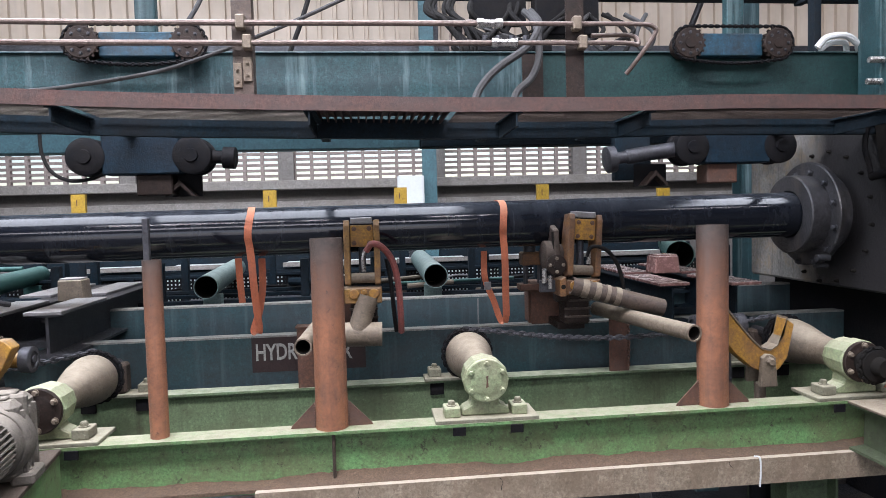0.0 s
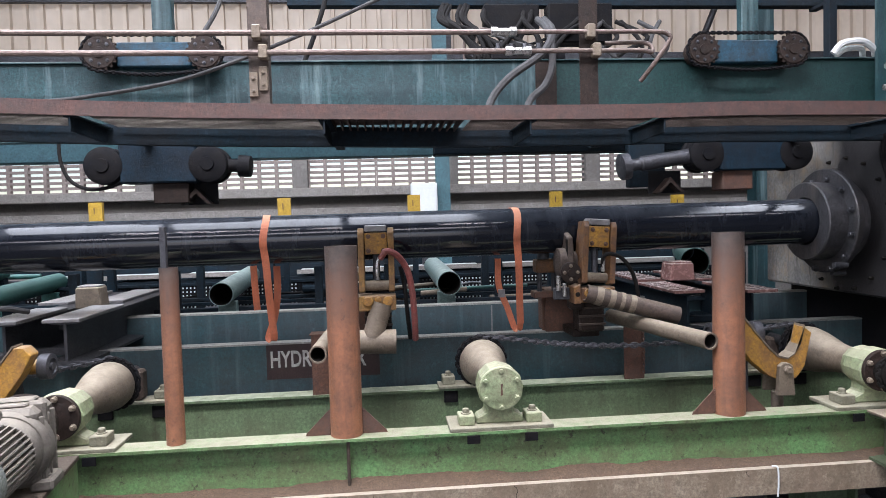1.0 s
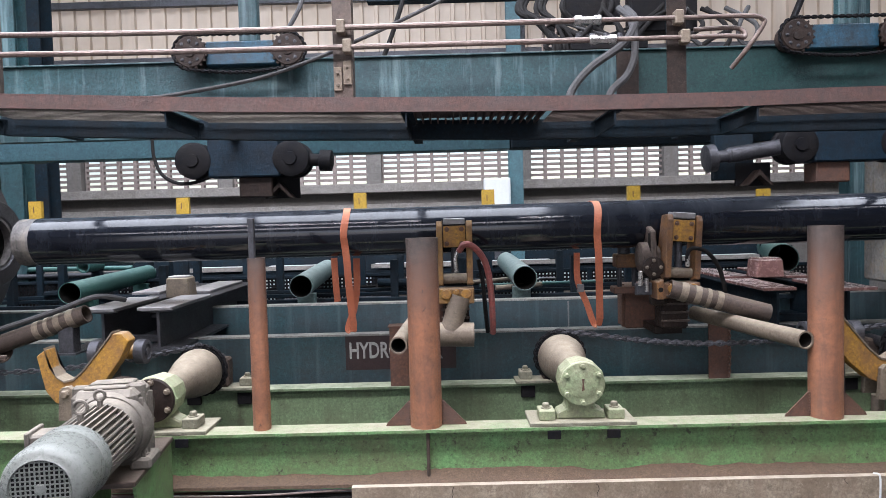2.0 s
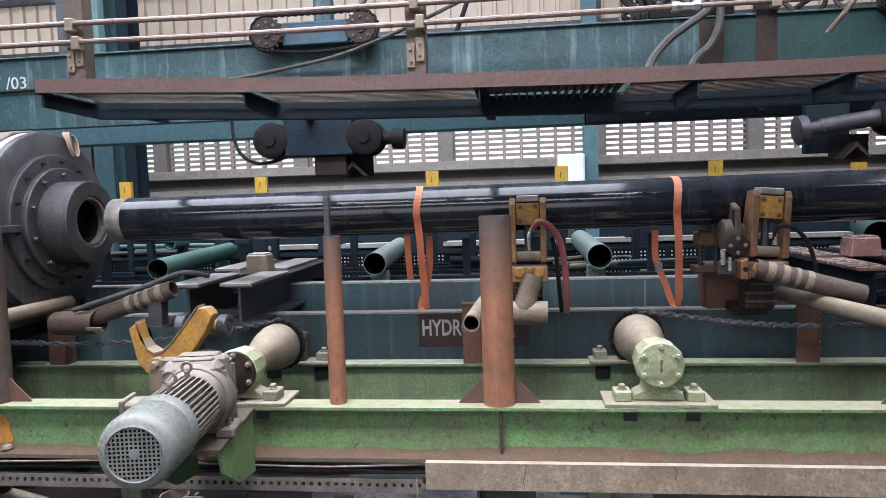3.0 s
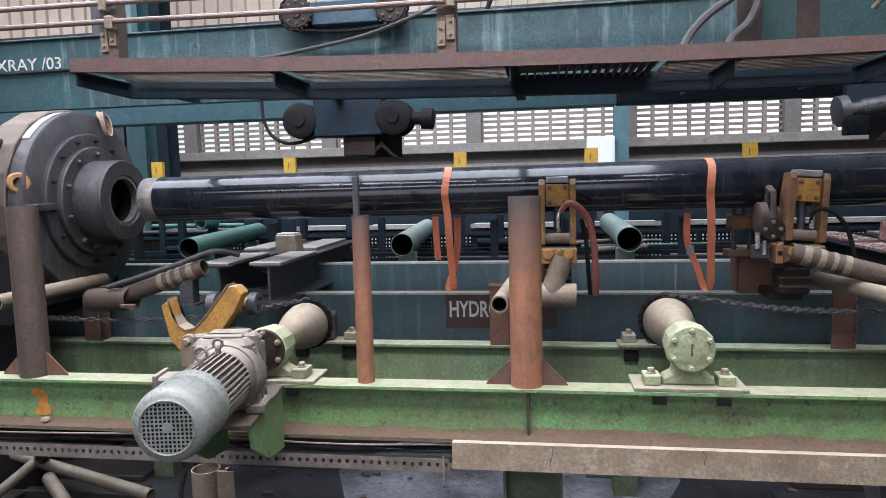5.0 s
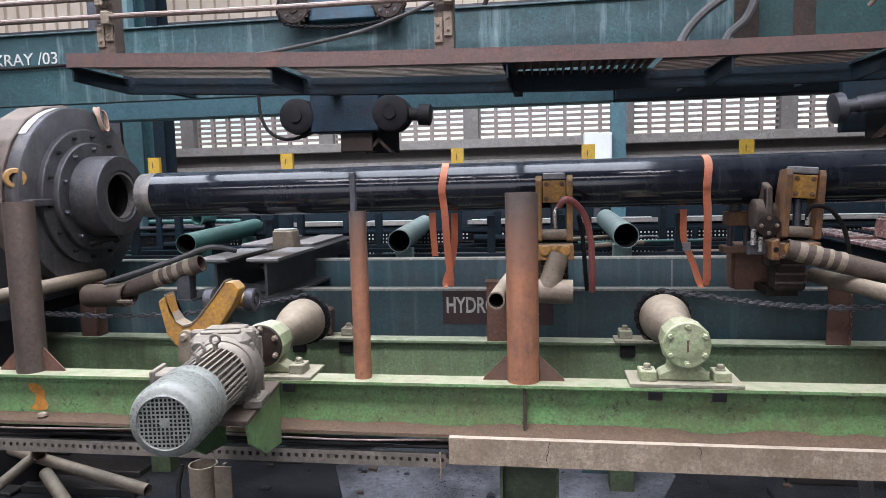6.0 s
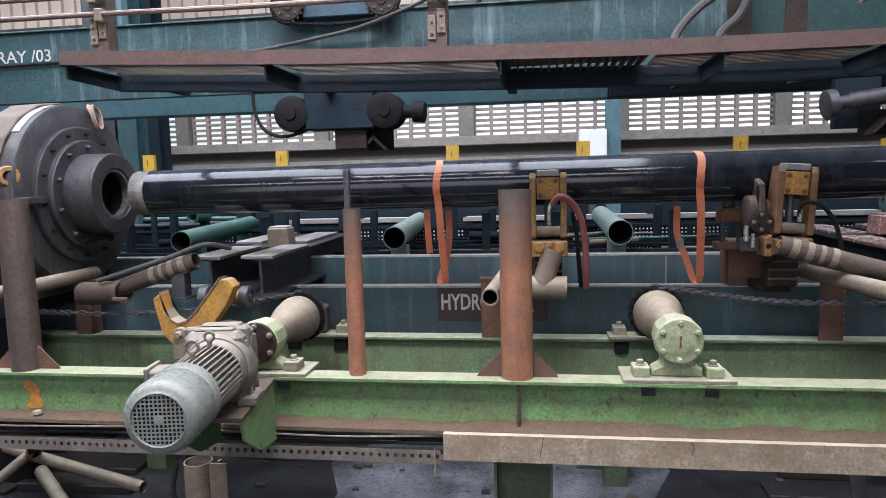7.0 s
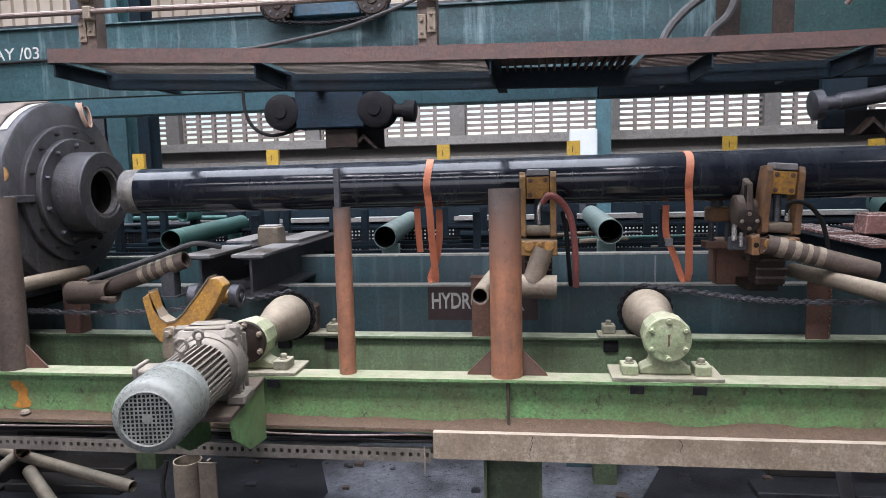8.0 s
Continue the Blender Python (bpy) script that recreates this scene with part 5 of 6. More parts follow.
part("bearing_cap", lathe((1.93, 5.40, 2.33), (1.93, 5, 2.33), [(0, 0.085), (0.03, 0.085), (0.035, 0.075), (0.035, 0.03), (0.05, 0.03)], 24), MAT_BROWN_BLACK, cb, smooth=True)
for dx, dz in ((-0.055, 0.0), (0.0, 0.055), (0.055, 0.0), (0.0, -0.055)):
    part("bolt", bolt((1.93 + dx, 5.365, 2.33 + dz), (0, -1, 0), 0.012, 0.014), MAT_DUSTY, cb)
part("side_lug", slab([(1.945, 2.07), (2.0, 2.07), (2.0, 2.235), (1.945, 2.21)], "y", 5.33, 5.52, bevel=0.006), MAT_CLAMP, cb)
part("lug_hole", rod((1.972, 5.326, 2.15), (1.972, 5.34, 2.15), 0.02, 14), MAT_BORE, cb)
part("link_bar", box(1.80, 1.93, 5.42, 5.47, 2.10, 2.20, 0.006), MAT_STEEL, cb)
part("pin", rod((1.83, 5.40, 2.18), (1.83, 5.40, 2.30), 0.02, 12), MAT_BRIGHT, cb)
part("pin", rod((1.88, 5.40, 2.13), (1.88, 5.40, 2.24), 0.016, 12), MAT_BRIGHT, cb)
part("lever_arm", box(1.95, 2.07, 5.47, 5.60, 2.0, 2.32, 0.02), MAT_BROWN_BLACK, cb)

ba = thing("rusty_box", 2.03, 6.15, 1.73, "rust-brown steel box with a rusted yellow block on top", "box")
part("shell", box(1.87, 2.21, 6.03, 6.32, 1.73, 2.12, 0.008), MAT_RUST, ba)
part("rib", box(1.845, 1.868, 6.05, 6.09, 1.74, 2.13, 0.004), MAT_RUST, ba)
part("guide_rod", rod((1.93, 5.95, 2.12), (1.93, 5.95, 2.30), 0.022, 12), MAT_STEEL, ba)
part("guide_rod", rod((1.80, 5.95, 2.10), (1.80, 5.95, 2.30), 0.022, 12), MAT_STEEL, ba)
part("block", box(1.76, 1.94, 5.88, 6.04, 2.29, 2.41, 0.01), MAT_CLAMP, ba, "rusted yellow block")
part("cylinder", rod((1.84, 5.95, 2.41), (1.84, 5.95, 2.50), 0.055, 20), MAT_STEEL, ba, smooth=True)
part("rod_plate", box(1.74, 2.0, 5.90, 6.06, 2.06, 2.119, 0.006), MAT_RUST, ba)
bb = thing("rusty_box", 0.12, 6.15, 1.73, "rust-brown steel box beside the pipe clamp", "box")
part("shell", box(-0.01, 0.28, 6.03, 6.32, 1.73, 2.12, 0.008), MAT_RUST, bb)
part("rib", box(-0.035, -0.012, 6.05, 6.09, 1.74, 2.14, 0.004), MAT_RUST, bb)

# ---- stop arms from post to rear beam ----
for x0, y0, x1, sx in ((-0.075, 4.56, -0.01, -0.155), (2.685, 4.50, 2.43, 2.59), (-3.985, 4.58, -3.97, -4.03)):
    z = 1.90 if x0 < 2 else 1.88
    st = thing("stop_arm", sx, 5.8, 1.326, "dusty steel tube arm on a rusty channel stand", "stop arm", "stop arms")
    part("tube", tube((x0, y0, z), (x1, 5.86, z), 0.062, 0.011, 28), MAT_DUSTY, st, smooth=True)
    # Black inner skin stands for the shade inside the tube
    part("bore", tube((x0, y0 + 0.012, z), (x1, 5.85, z), 0.0505, 0.004, 24), MAT_BORE, st, "dark lining for the tube bore's shade", smooth=True)
    part("stand", slab([(sx - 0.087, 5.73), (sx + 0.087, 5.73), (sx + 0.087, 5.87), (sx + 0.075, 5.87), (sx + 0.075, 5.742), (sx - 0.087, 5.742)], "z", 1.326, z - 0.062), MAT_RUST, st, "rusty brown channel stand")
    part("stand_top", box(sx - 0.1, sx + 0.16, 5.72, 5.88, z - 0.062, z - 0.052), MAT_RUST, st)
    part("hanging_chain", chain([(sx + 0.08, 5.715, z - 0.1), (sx + 0.085, 5.715, 1.6), (sx + 0.08, 5.715, 1.36)], 0.026, 0.006), MAT_RUST, st)
la = thing("swing_arm", -3.3, 5.45, 1.74, "dusty slotted swing arm tube with a hose strapped along it", "swing arm")
sleeve(la, (-2.70, 5.45, 2.06), (-3.50, 5.45, 1.80), 0.075, MAT_GRIME, MAT_DUSTY)
part("socket_tube", tube((-3.38, 5.40, 1.785), (-3.84, 5.50, 1.76), 0.105, 0.014, 32), MAT_GRIME, la, smooth=True)
part("slot_bar", box(-3.42, -3.28, 5.28, 5.31, 1.73, 1.76, 0.004), MAT_GRIME, la)
part("hose", sweep([(-3.58, 5.36, 1.90), (-3.3, 5.37, 1.98), (-2.9, 5.38, 2.10), (-2.60, 5.42, 2.20), (-2.45, 5.6, 2.15)], 0.022, 8), MAT_HOSE, la, smooth=True)
part("bracket", box(-2.92, -2.80, 5.40, 5.52, 1.729, 2.0, 0.006), MAT_STEEL, la)
part("bracket_foot", box(-2.95, -2.77, 5.38, 6.12, 1.729, 1.745), MAT_STEEL, la)

# ---- orange lashing straps ----
def strap(x, tail, label):
    s = thing("lashing_strap", x, PY, 1.8, label, "strap", "lashing straps")
    a = 0.2075
    lift = 0.035 * (x + 3.235) / 7.535
    ring = [(x + 0.01 * math.sin(k), PY + math.cos(t) * a, PZ + lift + math.sin(t) * a) for k, t in enumerate([radians(d) for d in range(-30, 211, 20)])]
    part("band", ribbon(ring + [(x + 0.005, 5.60, 2.44), (x + 0.012, 5.62, 2.25), (x + 0.02, 5.66, 2.05), (x + 0.03, 5.70, 1.87)], 0.060, 0.004, (1, 0, 0)), MAT_STRAP, s)
    part("loop", ribbon([(x + 0.03, 5.705, 1.87), (x + 0.02, 5.72, 1.815), (x - 0.02, 5.73, 1.84), (x + tail * 0.5, 5.75, 2.0), (x + tail, 5.77, 2.2), (x + tail * 1.02, 5.78, 2.44)], 0.058, 0.004, (1, 0.3, 0)), MAT_STRAP, s)
    return s


s1 = strap(-0.575, 0.06, "orange webbing strap hanging down from the black pipe")
part("tail", ribbon([(-0.70, 5.74, 2.45), (-0.695, 5.75, 2.25), (-0.685, 5.76, 2.07)], 0.055, 0.004, (1, 0.2, 0)), MAT_STRAP, s1)
s2 = strap(1.535, -0.14, "orange webbing strap looped round the black pipe")
part("buckle", box(1.385, 1.445, 5.745, 5.77, 2.10, 2.17, 0.004), MAT_PAD, s2, "grey ratchet buckle")


# ---- gantry trolleys: sprockets above the beam, wheels below ----
def sprocket(name, parent, x, y, z, r, teeth=18):
    sp = part(name, lathe((x, y, z), (x, 9, z), [(0, 0.03), (0, 0.045), (0.012, 0.05), (0.012, r * 0.9), (0.02, r * 0.95), (0.045, r * 0.95), (0.05, r * 0.86), (0.19, r * 0.86), (0.195, r * 0.7)], 36), MAT_BROWN_BLACK, parent, "greasy brown-black sprocket")
    for k in range(teeth):
        a = k * math.tau / teeth
        t = slab([(-0.016, r * 0.93), (0.016, r * 0.93), (0.006, r * 1.08), (-0.006, r * 1.08)], "y", y + 0.02, y + 0.042)
        bmesh.ops.transform(t, matrix=Matrix.Translation((x, 0, z)) @ Matrix.Rotation(a, 4, "Y"), verts=t.verts)
        part("tooth", t, MAT_BROWN_BLACK, sp)
    for k in range(8):
        a = k * math.tau / 8
        part("bolt", bolt((x + math.cos(a) * r * 0.66, y + 0.012, z + math.sin(a) * r * 0.66), (0, -1, 0), 0.012, 0.012), MAT_STEEL, sp)


def trolley(xa, xb, side):
    t = thing("gantry_trolley", (xa + xb) / 2, 6.1, 3.2, "greasy blue chain-driven trolley astride the overhead beam", "trolley", "gantry trolleys")
    zu, zl, r = 4.30, 3.335, 0.145
    y = 5.98
    for x in (xa, xb):
        sprocket("sprocket", t, x, y, zu, r)
        part("lower_wheel", lathe((x, 5.92, zl), (x, 9, zl), [(0, 0.04), (0.0, 0.055), (0.02, 0.06), (0.02, 0.13), (0.035, 0.16), (0.09, 0.165), (0.10, 0.15), (0.22, 0.15), (0.23, 0.165), (0.27, 0.165)], 36), MAT_BLACK, t, "greasy black wheel", smooth=True)
    loop = [(xa + (xb - xa) * k / 6, y + 0.03, zu + r * 1.06) for k in range(7)]
    loop += [(xb + math.sin(a) * r * 1.06, y + 0.03, zu + math.cos(a) * r * 1.06) for a in [math.pi * k / 8 for k in range(1, 8)]]
    loop += [(xb + (xa - xb) * k / 6, y + 0.03, zu - r * 1.06 - 0.035 * math.sin(math.pi * k / 6)) for k in range(7)]
    loop += [(xa - math.sin(a) * r * 1.06, y + 0.03, zu - math.cos(a) * r * 1.06) for a in [math.pi * k / 8 for k in range(1, 9)]]
    part("drive_chain", chain(loop, 0.030, 0.008), MAT_BLACK, t, "greasy black drive chain")
    part("upper_body", box(xa + 0.12, xb - 0.12, 6.05, 6.165, 4.19, 4.40, 0.01), MAT_BLUE, t, "blue painted trolley body")
    part("upper_bracket", box((xa + xb) / 2 - 0.02, (xa + xb) / 2 + 0.15, 6.09, 6.19, 4.401, 5.1, 0.01), MAT_TEAL, t)
    part("lower_body", box(xa + 0.13, xb - 0.10, 5.96, 6.19, 3.18, 3.565, 0.012), MAT_BLUE_DARK, t, "blue painted trolley body")
    fx = (xa + xb) / 2 + (0.08 if side > 0 else -0.13)
    part("foot_block", box(fx - 0.13, fx + 0.17, 6.02, 6.24, 3.0, 3.179, 0.01), MAT_BROWN_BLACK if side > 0 else MAT_RUST, t)
    mx = (xa + xb) / 2 + (0.30 if side > 0 else -0.75)
    vee = slab([(mx - 0.13, 2.99), (mx, 3.13), (mx + 0.13, 2.99), (mx + 0.10, 2.99), (mx, 3.085), (mx - 0.10, 2.99)], "y", 6.05, 6.18)
    part("vee_guide", vee, MAT_BROWN_BLACK, t)
    part("vee_plate", box(mx - 0.16, mx + 0.16, 6.19, 6.21, 2.99, 3.2), MAT_BLACK, t)
    if side > 0:
        part("side_ram", lathe((xb + 0.08, 6.05, 3.33), (xb + 0.5, 6.05, 3.30), [(0, 0.06), (0.16, 0.055), (0.17, 0.095), (0.27, 0.095), (0.28, 0.07)], 24), MAT_BLACK, t, smooth=True)
    else:
        part("side_ram", lathe((xa - 0.10, 6.05, 3.33), (xa - 0.9, 6.05, 3.22), [(0, 0.07), (0.50, 0.07), (0.52, 0.055), (0.62, 0.055), (0.63, 0.125), (0.70, 0.125), (0.71, 0.11)], 24), MAT_STEEL, t, "dark hydraulic ram", smooth=True)
        part("side_body", box(xa - 0.66, xa - 0.30, 6.2, 6.3, 3.05, 3.5, 0.01), MAT_NAVY, t)


trolley(-1.965, -1.095, 1)
trolley(3.41, 4.28, -1)

# ---- cables and hoses over the gantry ----
def loose(name, pts, r, m, label, category="hose"):
    return solo(name, sweep(pts, r, 8), m, label, category, "overhead hoses and cables", smooth=True)


loose("cable", [(-1.9, 4.72, 3.655), (-1.55, 4.72, 3.69), (-0.91, 4.74, 3.81), (-0.22, 4.76, 4.07), (0.38, 4.8, 4.35), (0.9, 4.9, 4.62)], 0.014, MAT_HOSE, "grey cable slanting up across the walkway railing", "cable")
loose("cable", [(-7.4, 6.18, 3.97), (-6.2, 6.175, 3.945), (-5.0, 6.175, 3.935), (-4.2, 6.175, 3.94), (-3.4, 6.175, 3.90), (-2.9, 6.175, 3.80)], 0.014, MAT_CABLE, "black cable running along the overhead beam", "cable")
loose("fat_hose", [(1.33, 5.7, 3.52), (1.37, 5.85, 3.80), (1.55, 5.9, 4.03), (1.86, 5.92, 4.25), (1.98, 6.0, 4.46), (1.98, 6.3, 4.66)], 0.036, MAT_HOSE, "fat grey hydraulic hose over the beam")
loose("fat_hose", [(1.66, 5.7, 3.55), (1.72, 5.85, 3.81), (1.88, 5.9, 3.97), (1.955, 5.92, 4.17), (1.95, 6.0, 4.46), (1.92, 6.3, 4.66)], 0.034, MAT_HOSE, "fat grey hydraulic hose over the beam")
rnd = random.Random(7)
for k in range(13):
    x0 = 1.25 + rnd.random() * 0.75
    x1 = 1.2 + rnd.random() * 1.2
    loose("hose", [(x0, 6.28 + rnd.random() * 0.15, 4.262), (x0 + rnd.uniform(-0.1, 0.1), 6.32, 4.36), ((x0 + x1) / 2, 6.4 + rnd.random() * 0.15, 4.46 + rnd.random() * 0.08), (x1, 6.6, 4.67)],
          rnd.choice((0.014, 0.018, 0.024)), rnd.choice((MAT_CABLE, MAT_CABLE, MAT_HOSE)), "tangled black hydraulic hose above the beam")
for k in range(16):
    x0 = 1.15 + rnd.random() * 0.9
    x1 = x0 + rnd.choice((-1, 1)) * rnd.uniform(0.15, 0.55)
    loose("hose", [(x0, 6.24, 4.262), (x0 + rnd.uniform(-0.05, 0.05), 6.24, 4.33), ((x0 + x1) / 2, 6.3 + rnd.random() * 0.2, 4.50 + rnd.random() * 0.08), (x1, 6.5, 4.72), (x1 + 0.05, 6.64, 4.90)],
          rnd.choice((0.02, 0.026, 0.03)), MAT_CABLE, "tangled black hydraulic hose above the beam")
cbx = thing("control_box", 2.4, 6.6, 4.5, "black control box with hoses below the runner rail", "control box")
part("case", box(2.08, 2.72, 6.5, 6.7, 4.50, 4.885, 0.012), MAT_BLACK, cbx)
part("case", box(1.45, 2.0, 6.55, 6.7, 4.62, 4.885, 0.012), MAT_BLACK, cbx)
for k, (x0, x1, bow) in enumerate(((2.62, 2.75, 0.25), (2.72, 2.62, -0.2), (2.88, 2.80, 0.1), (3.05, 2.98, 0.2), (2.45, 2.6, 0.1), (3.12, 3.2, -0.16), (-0.28, -0.22, 0.08), (-1.35, -1.18, 0.12))):
    loose("hose", [(x0, 6.30, 4.262), (x0 + bow * 0.6, 6.3, 4.36), (x1 + bow, 6.32, 4.5), (x1, 6.5, 4.70)] if k < 6 else
          [(x0, 6.30, 4.262), (x0 + bow, 6.3, 4.45), (x1 + 0.12, 6.35, 4.75), (x1 + 0.2, 6.5, 5.1)], 0.022, MAT_CABLE if k % 2 == 0 else MAT_HOSE, "hanging black hose above the beam")
for x0, z0 in ((1.30, 4.56), (1.42, 4.60)):
    loose("bent_tube", [(x0 - 0.08, 6.35, 4.262), (x0 - 0.08, 6.35, 4.42), (x0 - 0.06, 6.36, z0 - 0.03), (x0, 6.4, z0), (x0 + 0.12, 6.5, z0 + 0.01)], 0.015, MAT_RAIL, "bent grey hydraulic tube", "tube")
loose("white_tube", [(4.78, 6.15, 4.29), (4.86, 6.12, 4.38), (5.05, 6.12, 4.40), (5.2, 6.15, 4.33), (5.25, 6.2, 4.29)], 0.032, MAT_WHITE, "coiled off-white plastic tube on the beam", "tube")
loose("white_tube", [(4.84, 6.2, 4.28), (4.93, 6.18, 4.34), (5.1, 6.2, 4.35), (5.2, 6.3, 4.29)], 0.028, MAT_WHITE, "coiled off-white plastic tube on the beam", "tube")
loose("drop_cable", [(-2.38, 6.1, 3.57), (-2.36, 6.08, 3.38), (-2.28, 6.06, 3.22), (-2.12, 6.04, 3.14), (-1.92, 6.02, 3.16), (-1.80, 6.0, 3.22)], 0.016, MAT_CABLE, "black cable drooping below the walkway", "cable")
man = thing("valve_block", 1.75, 6.35, 4.262, "black valve block on top of the overhead beam", "valve block")
part("block", box(1.45, 2.15, 6.18, 6.36, 4.264, 4.37, 0.01), MAT_BLACK, man)
for k in range(5):
    part("valve", rod((1.53 + k * 0.13, 6.27, 4.371), (1.53 + k * 0.13, 6.27, 4.43), 0.03, 12), MAT_STEEL, man)
upr2 = thing("gantry_upright", 5.35, 6.1, 3.57, "teal steel upright beside the overhead beam", "upright")
part("web", box(5.20, 5.62, 5.85, 6.15, 3.60, 5.4, 0.01), MAT_TEAL, upr2)
for x, zz in ((5.16, 4.10), (5.14, 3.90)):
    part("valve_body", rod((x - 0.1, 5.82, zz), (x + 0.05, 5.82, zz), 0.03, 10), MAT_BRIGHT, upr2)
tr1 = thing("cable_trestle", 0.6, 6.68, 4.0, "dark bracket holding the runner rail above the beam", "bracket")
for x in (2.4, 4.9):
    part("strut", box(x, x + 0.08, 6.37, 6.47, 4.1, 5.03, 0.004), MAT_NAVY, tr1)
    part("foot", box(x, x + 0.08, 6.322, 6.37, 4.1, 4.2, 0.004), MAT_NAVY, tr1)
    part("arm", box(x, x + 0.08, 6.471, 6.7, 4.85, 4.888, 0.004), MAT_NAVY, tr1)

# ---- hall columns, wall box, yellow markers ----
# Column at x -5.98 is added to darken the gap beside the windows
for x, y, w, m, lab in ((1.41, 11.0, 0.22, MAT_TEAL_LIGHT, "pale teal steel hall column"), (-5.79, 9.5, 0.30, MAT_TEAL, "teal steel hall column"), (-6.62, 10.2, 0.42, MAT_STEEL, "grey steel hall column"), (-5.98, 10.4, 0.34, MAT_NAVY, "added dark column masking the gap beside the windows"), (6.6, 10.5, 0.3, MAT_TEAL, "teal steel hall column")):
    col = thing("hall_column", x, y, 0, lab, "column", "hall columns")
    h = w / 2
    part("shaft", slab([(x - h, y - h), (x + h, y - h), (x + h, y - h + 0.02), (x + 0.01, y - h + 0.02), (x + 0.01, y + h - 0.02), (x + h, y + h - 0.02), (x + h, y + h), (x - h, y + h), (x - h, y + h - 0.02), (x - 0.01, y + h - 0.02), (x - 0.01, y - h + 0.02), (x - h, y - h + 0.02)], "z", 0.02, ROOF - 0.01), m, col)
    part("foot_plate", box(x - h - 0.05, x + h + 0.05, y - h - 0.05, y + h + 0.05, 0, 0.02), m, col)
for x in (1.58, 4.3):
    solo("cladding_post", box(x - 0.12, x + 0.12, 11.78, 11.925, 3.41 if x > 9 else 4.305, ROOF - 0.01, 0.006), MAT_STEEL, "grey steel post inside the cladding", "post", kind="structure")
br = thing("wind_brace", 5.6, 11.8, 4.3, "dark diagonal brace against the cladding", "brace")
part("bar", rod((5.6, 11.85, 4.3), (7.4, 11.85, 8.5), 0.06, 8), MAT_STEEL, br)
wb = thing("wall_cabinet", 1.09, 10.85, 2.9, "white enamel electrical cabinet beside a teal column", "cabinet")
part("case", box(0.875, 1.298, 10.75, 10.98, 2.90, 3.385, 0.008), MAT_WHITE, wb)
part("door", box(0.895, 1.278, 10.738, 10.75, 2.92, 3.365, 0.004), MAT_WHITE, wb)
part("bracket", box(1.0, 1.35, 10.94, 11.02, 2.95, 3.0), MAT_STEEL, wb)
part("stand", box(1.03, 1.13, 10.82, 10.9, 0.0, 2.899, 0.004), MAT_STEEL, wb)
for x in (-5.27, -3.275, -0.885, 0.83, 2.78, 4.51):
    y = 9.0
    mk = thing("marker_post", x, y, 0, "bright yellow painted channel post with worn marks", "post", "yellow marker posts")
    zt = 3.135 if x < 4 else 3.05
    part("channel", slab([(x - 0.085, y), (x + 0.085, y), (x + 0.085, y + 0.06), (x + 0.073, y + 0.06), (x + 0.073, y + 0.012), (x - 0.073, y + 0.012), (x - 0.073, y + 0.06), (x - 0.085, y + 0.06)], "z", 2.72, zt), MAT_YELLOW_MARK, mk)
    part("pole", box(x - 0.04, x + 0.04, y + 0.013, y + 0.055, 0, 2.9, 0.004), MAT_NAVY, mk, "dark steel pole")
    part("dark_mark", box(x - 0.02, x - 0.008, y - 0.004, y - 0.0005, zt - 0.15, zt - 0.07), MAT_RUST, mk, "worn dark mark")

# ---- green storage pipes and clutter behind ----
def rack_pipe(x0, y0, x1, y1, z, r, m, label):
    p = thing("storage_pipe", x0, y0, 0, label, "pipe", "storage pipes")
    part("pipe", tube((x0, y0, z), (x1, y1, z + 0.01), r, 0.007, 36), m, p, smooth=True)
    # Black inner skin and end disc hold the shade inside the pipe
    inner = tube(Vector((x0, y0, z)).lerp((x1, y1, z + 0.01), 0.004), (x1, y1, z + 0.01), r - 0.0075, 0.004, 36)
    rod((x1, y1, z + 0.01), (x1 + (x1 - x0) * 0.004, y1 + 0.012, z + 0.01), r - 0.012, 24, inner)
    part("bore", inner, MAT_BORE, p, "bare steel bore lining, darkened for its shade", smooth=True)
    d = Vector((x1 - x0, y1 - y0, 0)).normalized()
    c = Vector((x0, y0, 0)) + d * 0.45
    part("stand", box(c.x - 0.1, c.x + 0.1, c.y - 0.06, c.y + 0.06, 0, z - r + 0.004, 0.006), m, p)
    c = Vector((x1, y1, 0)) - d * 0.3
    part("stand", box(c.x - 0.1, c.x + 0.1, c.y - 0.06, c.y + 0.06, 0, z - r + 0.004, 0.006), m, p)


rack_pipe(-3.72, 7.0, -4.05, 9.6, 2.08, 0.115, MAT_GPIPE_DARK, "dark green painted pipe resting on a stand")
rack_pipe(-1.32, 7.2, -1.50, 9.8, 2.07, 0.125, MAT_GPIPE, "chalky pale green pipe resting on a stand")
rack_pipe(1.10, 7.2, 1.13, 9.9, 2.10, 0.132, MAT_GPIPE, "chalky pale green pipe resting on a stand")
rack_pipe(4.02, 7.5, 4.9, 9.7, 2.22, 0.16, MAT_GPIPE_DARK, "dark green painted pipe resting on a stand")
rack_pipe(-6.1, 7.1, -5.9, 9.6, 2.1, 0.13, MAT_GPIPE, "chalky green pipe resting on a stand")

